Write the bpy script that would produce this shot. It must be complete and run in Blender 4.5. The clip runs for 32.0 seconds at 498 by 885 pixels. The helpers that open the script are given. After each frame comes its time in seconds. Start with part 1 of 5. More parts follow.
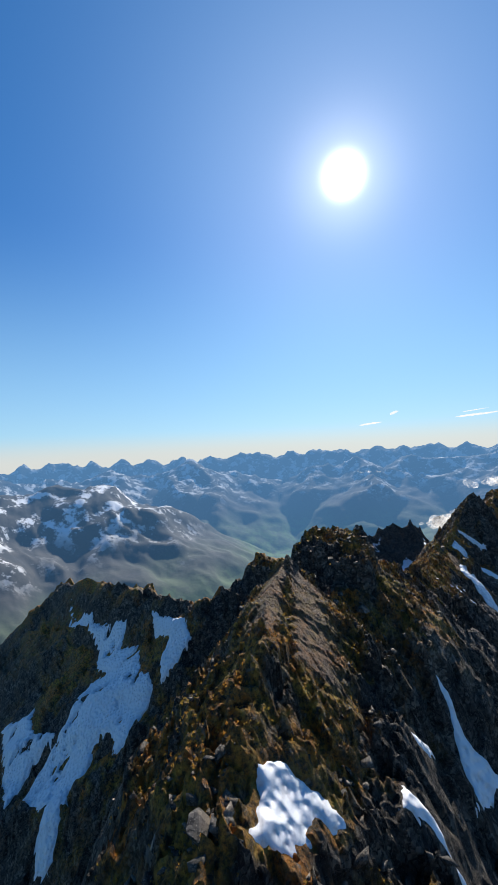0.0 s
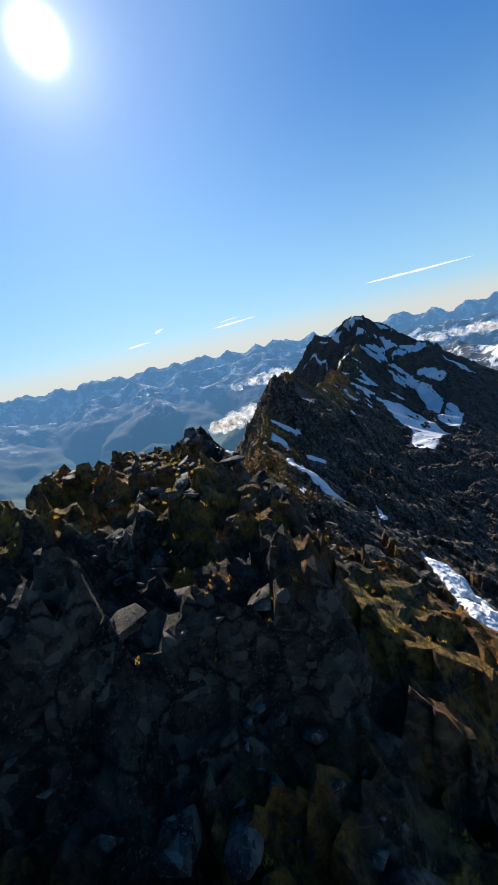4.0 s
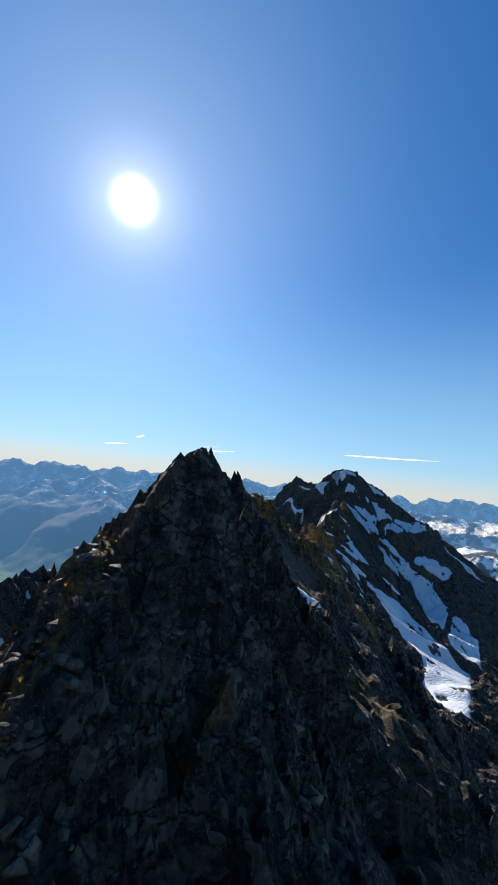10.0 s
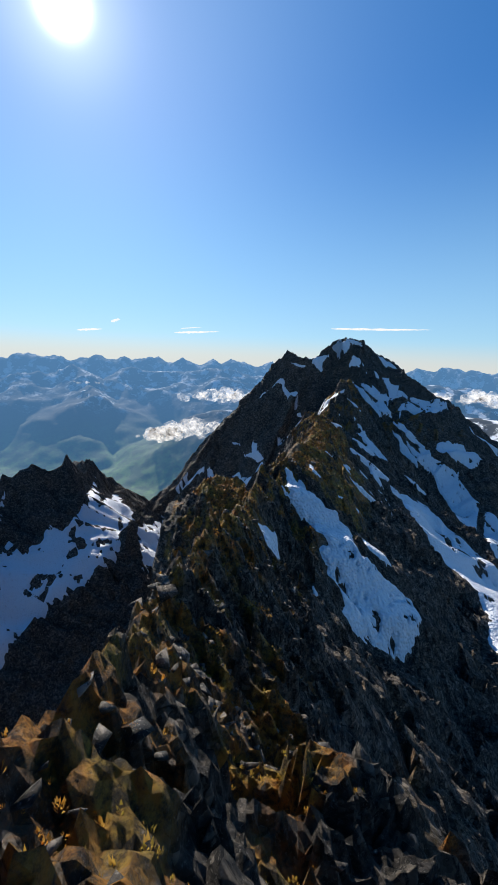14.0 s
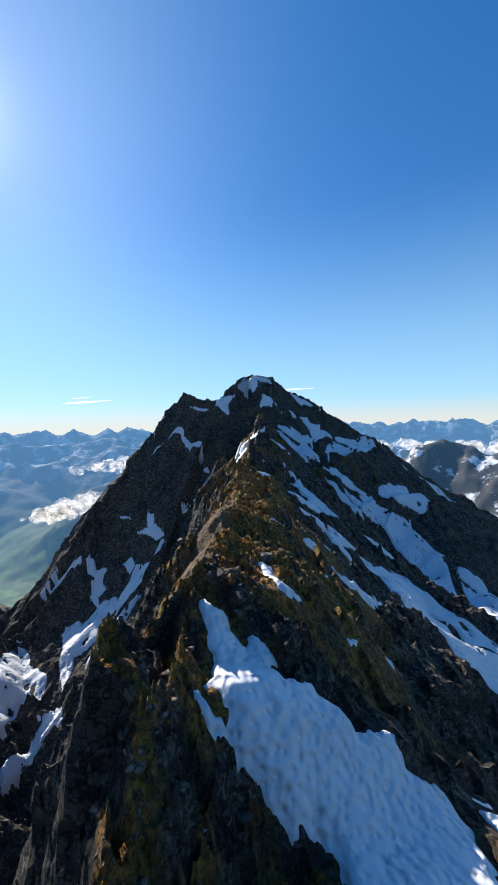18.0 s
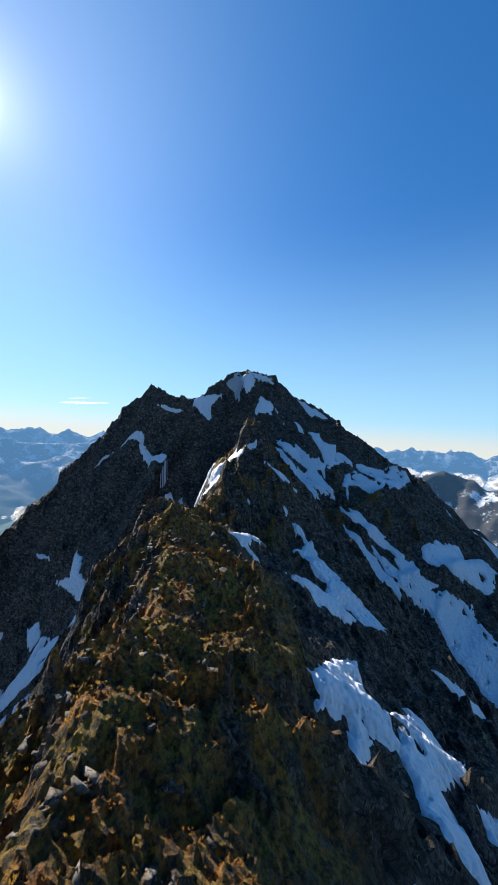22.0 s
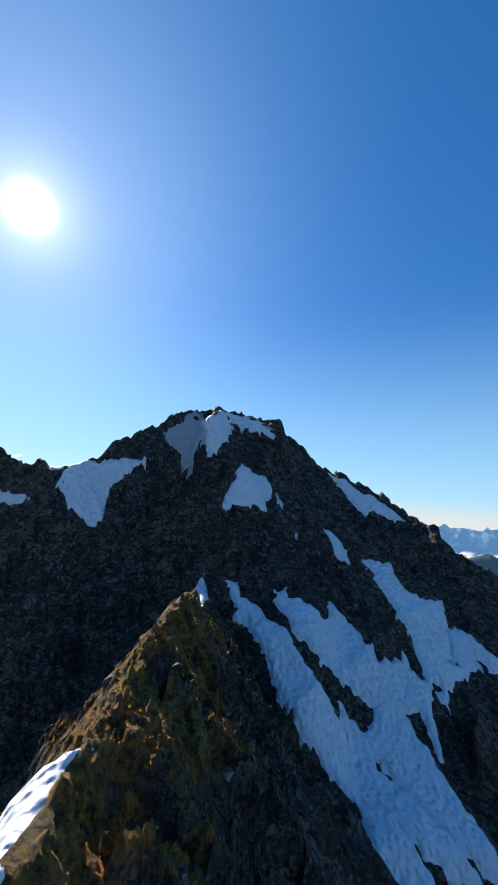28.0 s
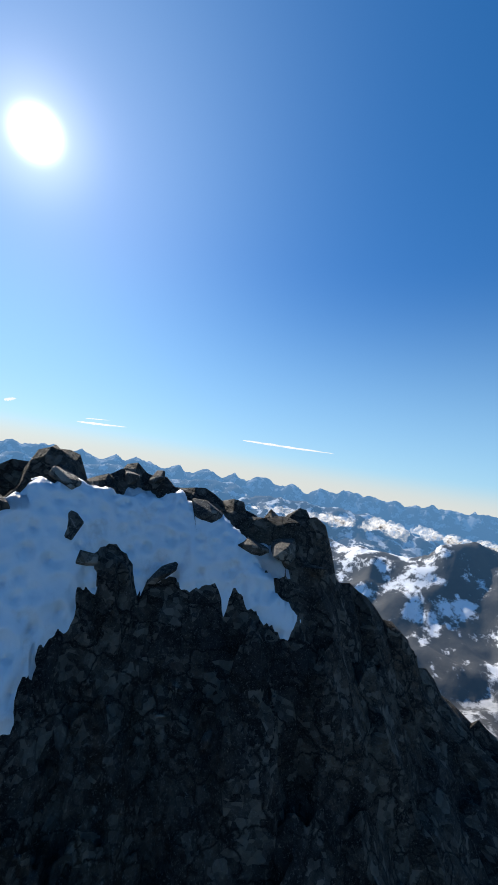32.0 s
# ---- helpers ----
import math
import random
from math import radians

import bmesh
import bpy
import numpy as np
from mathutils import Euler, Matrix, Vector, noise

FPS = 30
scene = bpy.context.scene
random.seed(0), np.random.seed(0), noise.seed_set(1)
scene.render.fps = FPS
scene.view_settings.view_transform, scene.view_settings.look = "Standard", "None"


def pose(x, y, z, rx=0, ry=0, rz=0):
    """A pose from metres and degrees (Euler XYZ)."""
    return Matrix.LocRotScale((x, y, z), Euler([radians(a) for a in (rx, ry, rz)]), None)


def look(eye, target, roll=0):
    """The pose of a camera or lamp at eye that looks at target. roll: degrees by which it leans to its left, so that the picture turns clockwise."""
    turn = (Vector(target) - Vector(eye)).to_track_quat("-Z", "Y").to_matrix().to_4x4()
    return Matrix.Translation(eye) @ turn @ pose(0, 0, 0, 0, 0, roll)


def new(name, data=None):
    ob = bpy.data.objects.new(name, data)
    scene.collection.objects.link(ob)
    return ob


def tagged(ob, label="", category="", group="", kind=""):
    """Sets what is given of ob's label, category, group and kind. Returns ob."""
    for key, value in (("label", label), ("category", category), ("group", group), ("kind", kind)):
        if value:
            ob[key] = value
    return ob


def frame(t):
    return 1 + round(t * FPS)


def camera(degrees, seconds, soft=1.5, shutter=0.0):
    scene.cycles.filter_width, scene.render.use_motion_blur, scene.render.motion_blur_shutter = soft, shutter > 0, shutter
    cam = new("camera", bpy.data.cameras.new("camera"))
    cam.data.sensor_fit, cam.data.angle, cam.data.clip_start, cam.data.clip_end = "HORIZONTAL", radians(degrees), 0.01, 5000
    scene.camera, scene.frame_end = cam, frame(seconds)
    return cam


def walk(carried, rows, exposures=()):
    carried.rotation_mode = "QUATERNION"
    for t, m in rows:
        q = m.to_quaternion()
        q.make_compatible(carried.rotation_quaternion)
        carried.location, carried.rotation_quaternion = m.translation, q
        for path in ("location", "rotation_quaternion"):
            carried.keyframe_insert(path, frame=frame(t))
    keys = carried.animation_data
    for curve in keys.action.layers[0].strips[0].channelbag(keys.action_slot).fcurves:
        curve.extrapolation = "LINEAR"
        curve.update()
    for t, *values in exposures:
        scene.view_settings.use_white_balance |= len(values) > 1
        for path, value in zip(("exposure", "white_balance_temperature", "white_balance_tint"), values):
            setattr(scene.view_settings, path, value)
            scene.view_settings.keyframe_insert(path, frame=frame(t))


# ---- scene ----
cam = camera(63.9, 32.0, 0.85)
# seconds, place, turn
ROWS = [
    (0, -0, -0, 500, 90.7, 2.91, 0.26),
    (0.5, 0.24, 3.93, 500.43, 82.94, 5.16, -3.31),
    (1, 0.49, 7.55, 500.49, 77.48, 7.05, -7.87),
    (1.5, 0.84, 11.03, 499.99, 73.95, 8.61, -12.66),
    (2, 1.32, 14.6, 499.09, 71.84, 9.92, -17.36),
    (2.5, 2.1, 18.47, 497.85, 71.44, 10.95, -21.61),
    (3, 3.29, 22.63, 496.36, 72.35, 11.8, -25.38),
    (3.5, 4.91, 26.93, 494.63, 73.92, 12.2, -28.74),
    (4, 6.32, 30.92, 493.39, 75.73, 12.07, -31.71),
    (4.5, 9.08, 35.98, 491.37, 77.9, 10.68, -33.52),
    (5.2, 14.4, 43.1, 490.1, 80.9, 6.6, -33.7),
    (6.5, 25.24, 57.95, 484.27, 86.47, -2.18, -33.12),
    (7, 29.45, 63.55, 483.4, 88.17, -4.83, -32.62),
    (7.5, 33.57, 69.05, 482.85, 89.84, -6.22, -32.42),
    (8, 37.55, 74.67, 482.52, 91.59, -6.32, -32.78),
    (8.5, 41.34, 80.06, 482.39, 93.38, -5.77, -33.48),
    (9, 45.01, 85.26, 482.46, 94.93, -5.48, -34.17),
    (9.5, 48.61, 90.24, 482.91, 95.59, -5.47, -34.81),
    (10, 52, 95.19, 483.57, 94.73, -5.43, -35.39),
    (10.5, 55.47, 100.09, 484.36, 92.01, -5.29, -35.72),
    (11, 58.73, 104.78, 485.02, 87.95, -5.53, -35.79),
    (11.5, 62.87, 109.67, 484.75, 84.49, -5.14, -35.87),
    (12, 66.9, 115.06, 485.14, 81.74, -4.65, -36.05),
    (12.5, 71.55, 121.14, 485.13, 80.03, -3.81, -36.49),
    (13, 76.41, 127.64, 484.88, 78.79, -2.96, -37.11),
    (13.5, 82.31, 133.66, 483.47, 77.89, -2.18, -37.35),
    (15.5, 101.22, 153.15, 477.96, 79.27, -2.2, -38.07),
    (16, 104.84, 157.68, 476.48, 81.12, -1.24, -41.28),
    (16.5, 108.55, 162.01, 475.11, 83.02, 0.38, -44.97),
    (17, 112.6, 166.47, 473.93, 84.76, 1.67, -48.36),
    (17.5, 117.03, 170.79, 472.85, 86.23, 1.99, -50.56),
    (18, 121.47, 174.76, 472.14, 86.96, 1.73, -51.76),
    (18.5, 126, 178.37, 471.51, 87.37, 1.34, -52.24),
    (19, 130.62, 181.9, 471.08, 87.76, 0.77, -52.52),
    (19.5, 135.41, 185.29, 470.74, 88.25, 0.19, -52.68),
    (20, 140.42, 188.79, 470.69, 88.35, -0.45, -52.75),
    (20.5, 145.82, 192.74, 470.79, 88.23, -1.16, -52.81),
    (21, 151.92, 196.76, 470.84, 88.28, -1.85, -52.56),
    (21.5, 158.25, 200.91, 470.84, 88.62, -2.53, -52.35),
    (22, 164.39, 204.76, 470.91, 89.1, -3.14, -52.08),
    (22.5, 170.44, 208.73, 471.06, 89.55, -3.76, -51.95),
    (23, 176.4, 212.52, 471.29, 90.13, -3.97, -51.81),
    (23.5, 182.21, 216.33, 471.7, 90.64, -4.26, -51.62),
    (24, 187.37, 220.4, 472.45, 91, -4.7, -51.7),
    (24.5, 192.64, 223.93, 472.96, 91.64, -5.18, -51.52),
    (25, 198.35, 227.86, 473.53, 92.44, -5.2, -51.38),
    (25.5, 203.74, 231.6, 474.06, 93.55, -5.55, -51.38),
    (27.5, 228.13, 244.82, 477.26, 98.51, -4.28, -49.25),
    (28, 233.44, 248.35, 478.98, 99.17, -4.06, -48.89),
    (28.5, 238.46, 251.96, 480.86, 99.42, -4.19, -48.77),
    (29, 243.42, 255.3, 483.11, 98.84, -4.47, -48.36),
    (29.5, 248.04, 259.61, 485.26, 98.27, -5.71, -49.11),
    (30, 253.1, 263.97, 487.11, 98.19, -7.27, -49.48),
    (30.5, 257.76, 268.25, 489.09, 98.02, -8.94, -49.94),
    (31, 262.96, 272.26, 491.28, 97.17, -9.87, -49.19),
    (31.5, 267.42, 276.5, 493.43, 96.03, -10.49, -49.66),
    (32, 271.5, 280.56, 495.45, 94.05, -9.09, -49.95),
]
walk(cam, [(t, pose(*place)) for t, *place in ROWS], [(0.0, 0.5), (13.5, 0.5), (18.0, 0.72), (30.0, 0.7), (32.0, 0.55)])

# ---- world, sun, exposure ----
SUN_AZ, SUN_EL = 15.0, 33.0
SUN_DIR = Vector((math.sin(radians(SUN_AZ)) * math.cos(radians(SUN_EL)), math.cos(radians(SUN_AZ)) * math.cos(radians(SUN_EL)), math.sin(radians(SUN_EL))))
world = bpy.data.worlds.new("sky")
scene.world = world
world.use_nodes = True
wn, wl = world.node_tree.nodes, world.node_tree.links
wn.clear()
w_out = wn.new("ShaderNodeOutputWorld")
sky = wn.new("ShaderNodeTexSky")
sky.sky_type = "NISHITA"
sky.sun_disc = False
sky.sun_elevation, sky.sun_rotation = radians(SUN_EL), radians(SUN_AZ)
sky.altitude, sky.air_density, sky.dust_density, sky.ozone_density = 1500, 1.0, 0.4, 2.5
sky_bg = wn.new("ShaderNodeBackground")
sky_bg.inputs["Strength"].default_value = 0.11
hsv = wn.new("ShaderNodeHueSaturation")
hsv.inputs["Saturation"].default_value = 1.36
wl.new(sky.outputs[0], hsv.inputs["Color"])
tint = wn.new("ShaderNodeMix")
tint.data_type, tint.blend_type = "RGBA", "MULTIPLY"
tint.inputs[0].default_value = 1.0
tint.inputs[7].default_value = (0.84, 0.95, 1.27, 1)
soft = wn.new("ShaderNodeGamma")
soft.inputs["Gamma"].default_value = 0.72
wl.new(hsv.outputs[0], soft.inputs["Color"])
wl.new(soft.outputs[0], tint.inputs[6])
tc = wn.new("ShaderNodeTexCoord")
w_sep = wn.new("ShaderNodeSeparateXYZ")
wl.new(tc.outputs["Generated"], w_sep.inputs[0])


def w_band(z_full, z_none, most, colour, under):
    """A band of hazy air that thins out upwards from the horizon."""
    r = wn.new("ShaderNodeMapRange")
    r.interpolation_type = "SMOOTHSTEP"
    r.inputs[1].default_value, r.inputs[2].default_value, r.inputs[3].default_value, r.inputs[4].default_value = z_full, z_none, most, 0.0
    wl.new(w_sep.outputs[2], r.inputs[0])
    m = wn.new("ShaderNodeMix")
    m.data_type = "RGBA"
    m.inputs[7].default_value = colour
    wl.new(r.outputs[0], m.inputs[0])
    wl.new(under, m.inputs[6])
    return m.outputs[2]


haze_sky = w_band(-0.05, 0.5, 0.64, (2.5, 4.7, 5.9, 1), tint.outputs[2])
haze_sky = w_band(-0.02, 0.055, 0.75, (5.0, 4.7, 4.2, 1), haze_sky)
wl.new(haze_sky, sky_bg.inputs["Color"])
# the overexposed disc of the sun with its bright aureole
dot = wn.new("ShaderNodeVectorMath")
dot.operation = "DOT_PRODUCT"
dot.inputs[1].default_value = SUN_DIR
wl.new(tc.outputs["Generated"], dot.inputs[0])


def w_pow(power, gain):
    a = wn.new("ShaderNodeMath")
    a.operation = "MAXIMUM"
    a.inputs[1].default_value = 0.0
    wl.new(dot.outputs["Value"], a.inputs[0])
    b = wn.new("ShaderNodeMath")
    b.operation = "POWER"
    b.inputs[1].default_value = power
    wl.new(a.outputs[0], b.inputs[0])
    c = wn.new("ShaderNodeMath")
    c.operation = "MULTIPLY"
    c.inputs[1].default_value = gain
    wl.new(b.outputs[0], c.inputs[0])
    return c.outputs[0]


def w_add(a, b):
    n = wn.new("ShaderNodeMath")
    n.operation = "ADD"
    wl.new(a, n.inputs[0])
    wl.new(b, n.inputs[1])
    return n.outputs[0]


halo_bg = wn.new("ShaderNodeBackground")
halo_bg.inputs["Color"].default_value = (0.5, 0.85, 1.0, 1)
wl.new(w_pow(10.0, 0.17), halo_bg.inputs["Strength"])
disc_bg = wn.new("ShaderNodeBackground")
disc_bg.inputs["Color"].default_value = (1.0, 0.96, 0.86, 1)
wl.new(w_add(w_pow(3200.0, 6.0), w_pow(260.0, 0.28)), disc_bg.inputs["Strength"])
w_glow, w_sum = wn.new("ShaderNodeAddShader"), wn.new("ShaderNodeAddShader")
wl.new(halo_bg.outputs[0], w_glow.inputs[0])
wl.new(disc_bg.outputs[0], w_glow.inputs[1])
wl.new(sky_bg.outputs[0], w_sum.inputs[0])
wl.new(w_glow.outputs[0], w_sum.inputs[1])
wl.new(w_sum.outputs[0], w_out.inputs["Surface"])

sun = new("sun_lamp", bpy.data.lights.new("sun_lamp", "SUN"))
sun.data.energy, sun.data.angle, sun.data.color = 5.0, radians(0.53), (1.0, 0.93, 0.82)
sun.matrix_world = look(SUN_DIR * 900, (0, 0, 0))

# ---- numbers on grids ----


def rand2(ix, iy, seed):
    h = (ix.astype(np.int64) * 374761393 + iy.astype(np.int64) * 668265263 + seed * 974711) & 0xFFFFFFFF
    h = ((h ^ (h >> 13)) * 1274126177) & 0xFFFFFFFF
    h = ((h ^ (h >> 16)) * 2246822519) & 0xFFFFFFFF
    return ((h ^ (h >> 15)) & 0xFFFFFF) / float(0x1000000)


def gnoise(x, y, seed=0):
    """Smooth noise from -1 to 1."""
    ix, iy = np.floor(x), np.floor(y)
    fx, fy = x - ix, y - iy
    sx, sy = fx * fx * fx * (fx * (fx * 6 - 15) + 10), fy * fy * fy * (fy * (fy * 6 - 15) + 10)

    def g(dx, dy):
        a = rand2(ix + dx, iy + dy, seed) * 2 * np.pi
        return np.cos(a) * (fx - dx) + np.sin(a) * (fy - dy)

    top = g(0, 0) * (1 - sx) + g(1, 0) * sx
    low = g(0, 1) * (1 - sx) + g(1, 1) * sx
    return (top * (1 - sy) + low * sy) * 1.5


def fbm(x, y, octaves=4, seed=0, gain=0.5):
    z, a, k = 0, 1.0, 1.0
    for o in range(octaves):
        z = z + a * gnoise(x * k, y * k, seed + o)
        a, k = a * gain, k * 2.03
    return z


def ridged(x, y, octaves=4, seed=0, gain=0.5):
    z, a, k = 0, 1.0, 1.0
    for o in range(octaves):
        z = z + a * (1 - 2 * np.abs(gnoise(x * k, y * k, seed + o)))
        a, k = a * gain, k * 2.07
    return z


def facets(x, y, size, tilt, seed, shifts=False):
    """Broken rock: every cell of an uneven grid is one tilted plane."""
    px, py = x / size, y / size
    ix, iy = np.floor(px), np.floor(py)
    best = np.full(np.shape(x), 9.0)
    hold = [np.zeros(np.shape(x)) for _ in range(4)]
    for dx in (-1, 0, 1):
        for dy in (-1, 0, 1):
            cx, cy = ix + dx, iy + dy
            ox, oy = px - cx - rand2(cx, cy, seed), py - cy - rand2(cx, cy, seed + 1)
            d = ox * ox + oy * oy
            near = d < best
            best = np.where(near, d, best)
            for keep, new_value in zip(hold, (ox, oy, cx, cy)):
                keep[near] = new_value[near]
    ox, oy, cx, cy = hold
    val = rand2(cx, cy, seed + 2) - 0.5 + tilt * ((rand2(cx, cy, seed + 3) - 0.5) * ox + (rand2(cx, cy, seed + 4) - 0.5) * oy)
    if shifts:
        return val, rand2(cx, cy, seed + 5) - 0.5 + 0.5 * oy, rand2(cx, cy, seed + 6) - 0.5 - 0.5 * ox
    return val


def blur(a, n):
    for _ in range(n):
        p = np.pad(a, 1, mode="edge")
        a = (p[:-2, 1:-1] + p[2:, 1:-1] + p[1:-1, :-2] + p[1:-1, 2:] + p[1:-1, 1:-1]) / 5
    return a


def step(a, b, x):
    t = np.clip((x - a) / (b - a), 0, 1)
    return t * t * (3 - 2 * t)


# ---- the ridges: x, y, height ----
CREST_A = [(-8, -30, 474), (-3, 0, 485), (-1.5, 12, 487.5), (-0.5, 20, 489), (0.5, 27, 490), (2.8, 33, 490.3), (5, 35.5, 487.5),
           (8, 37.8, 489.8), (9, 42, 490), (14, 52, 485)]
CREST_S = [(14, 52, 485), (22, 63, 480), (29.5, 70, 477), (36, 82, 475), (43, 94, 475), (48, 98, 476)]
CREST_P = [(48, 98, 476), (51.5, 102.5, 477.6), (56.2, 107.6, 482.0), (58.8, 109.4, 484.5), (60.2, 110.8, 484.5), (61.7, 112.8, 481.5), (65, 116.5, 479.3)]
CREST_Q = [(65, 116.5, 479.3), (71, 121, 477.3), (76, 128.5, 478.8), (79, 132, 479.4), (82, 135.5, 481.0), (85, 140.5, 479.5)]
CREST_R = [(85, 140.5, 479.5), (93, 150, 473.5), (105, 164, 469), (118, 177, 466.8), (122, 180.5, 464), (126, 184, 460.5), (137, 191.5, 462)]
CREST_B = [(137, 191.5, 462), (146, 198, 462.5), (152, 202, 462), (165, 212, 460), (178, 222, 459), (187, 229, 459.8), (194.5, 240, 461.3), (200.5, 242, 462)]
CREST_C = [(200.5, 242, 462), (207, 243, 464), (217, 247, 467), (223, 249.5, 472.5), (228, 253, 469.5), (240, 261, 469),
           (252.3, 270, 472.4), (256, 272.5, 470.2), (260.5, 276, 470.3), (265.5, 283, 469.3), (269, 287, 475), (273, 290.5, 485), (277, 294, 493.5)]
SPUR = [(14, 54, 484), (2.5, 76, 478), (-10, 70, 473), (-24, 83, 472), (-61, 124, 461), (-90, 170, 430)]
EAST = [(277, 294, 494), (281, 294.5, 494.5), (283, 293, 494.3), (286, 290, 493.8), (288, 288, 491.6), (291, 285, 488.8)]
EAST_LOW = [(291, 285, 488.8), (293, 282, 486.4),
        (295, 277, 484), (296, 272, 480.8), (294, 266, 476.8), (298, 258, 470), (304, 249, 465.5), (315, 247.5, 461.5), (330, 246, 451),
        (364, 246, 435.5), (430, 235, 395), (600, 200, 240)]
WEST = [(279, 296, 494.3), (275, 297.5, 494.2), (271, 299, 492), (267, 299, 489.5), (264, 299, 487.3), (260, 299, 484.4), (257, 298.5, 482.8),
        (255, 302, 482.2), (253, 306, 483.4), (251, 310, 485.2), (249.5, 314.5, 487.4), (244, 318, 479), (240, 320, 474.2), (234, 323, 464.3),
        (228, 326, 453), (218, 329, 436.5), (207, 332, 421), (185, 345, 385), (140, 380, 330), (60, 460, 200)]
BACK = [(279, 296, 494), (310, 340, 468), (360, 420, 400), (480, 600, 200)]
FAR_LEFT = [(-40, 300, 380), (40, 320, 407), (75, 335, 419), (104, 347, 423), (132, 345, 425), (150, 365, 414), (170, 430, 402), (176, 497, 386), (215, 610, 345)]
CREST = CREST_A + CREST_S[1:] + CREST_P[1:] + CREST_Q[1:] + CREST_R[1:] + CREST_B[1:] + CREST_C[1:]
# standing blocks: middle, half length, half width, bearing of the length, top, fall of the sides
BLOCKS = [(8.3, 42.0, 5.5, 3.3, 15, 490.0, 4.5), (10.2, 46.5, 5.0, 2.0, 25, 487.8, 3.5), (2.0, 74.5, 3.5, 2.2, 300, 478.3, 3.0), (-24, 82.5, 2.2, 1.2, 300, 472.4, 3.5),
          (82.5, 137.8, 2.4, 1.6, 40, 480.8, 2.6), (115.3, 178.0, 4.5, 2.2, 45, 464.3, 0.9), (131.5, 189.6, 2.2, 0.9, 45, 460.6, 3.6), (197, 244, 1.8, 1.3, 40, 462.4, 2.4),
          (222.8, 249.3, 1.9, 1.5, 50, 473.0, 2.6), (278.4, 295.6, 0.8, 0.6, 30, 494.7, 3.0), (286.3, 290.0, 1.2, 0.8, 130, 494.0, 3.0)]
# bare slabs on the left of the crest: from, to, width
SLABS = [(3.0, 32.8, 2.0, 23.0, 2.6), (0.6, 23.0, 2.4, 33.0, 2.0), (43.8, 92.0, 41.2, 83.5, 2.2), (71.5, 128.2, 79.9, 133.1, 3.5), (80.5, 129.5, 75.0, 122.6, 5.0), (139, 193.3, 151, 201.2, 3.5), (152.5, 203.0, 168, 214.5, 2.8), (198.6, 238.5, 199.5, 231.5, 2.5), (229, 254, 240, 261.0, 4.0)]
# mats of moss and heather: from, to, how far to the left and right of that line
TURF = [(-0.5, 21, 1, 31, 1.5, 5), (5, 36, 14, 52, -4, 11), (24, 64, 42, 92, 6, 4), (104, 160, 122, 180, 6, 1), (120, 178, 128, 185, 3, 0.5),
        (138, 192, 166, 212.5, 1, 16), (166, 212.5, 188, 229.5, 2, 11), (188, 229.5, 197, 238, 1, 5), (230, 253.5, 254, 271, 4, 2.5), (79, 137, 90, 148, 7, 1), (82, 129, 90, 140, -3, 10), (206, 245, 220, 251, 3, 0)]
# line, fall to its left and right, extra drop right below the crest to its left and right, steepening farther left, and right past so many metres
RIDGES = [(CREST_A, 0.9, 0.72, 1.0, 0.6, 1.2, 0.8, 8), (CREST_S, 0.9, 0.78, 1.0, 1.0, 1.2, 0, 9), (CREST_P, 0.95, 1.05, 4.0, 3.2, 0.5, 0, 9), (CREST_Q, 0.65, 0.66, 0.8, 1.4, 1.6, 0.7, 11),
          (CREST_R, 2.1, 1.0, 4.5, 3.2, 0.6, 0, 9), (CREST_B, 0.9, 0.36, 2.0, 0.4, 1.5, 0.56, 6), (CREST_C, 1.1, 1.0, 1.5, 3.0, 1.5, 0, 9), (SPUR, 0.9, 0.9, 3.0, 3.0, 0.0, 0, 9),
          (EAST, 0.9, 1.12, 2.5, 2.5, 0.0, 0, 9), (EAST_LOW, 0.9, 0.75, 2.5, 2.5, 0.0, 0, 9), (WEST, 1.9, 1.3, 2.0, 2.0, 0.0, 0, 9), (BACK, 0.9, 0.8, 2.0, 2.0, 0.0, 0, 9), (FAR_LEFT, 0.8, 0.75, 6.0, 6.0, 0.0, 0, 9)]


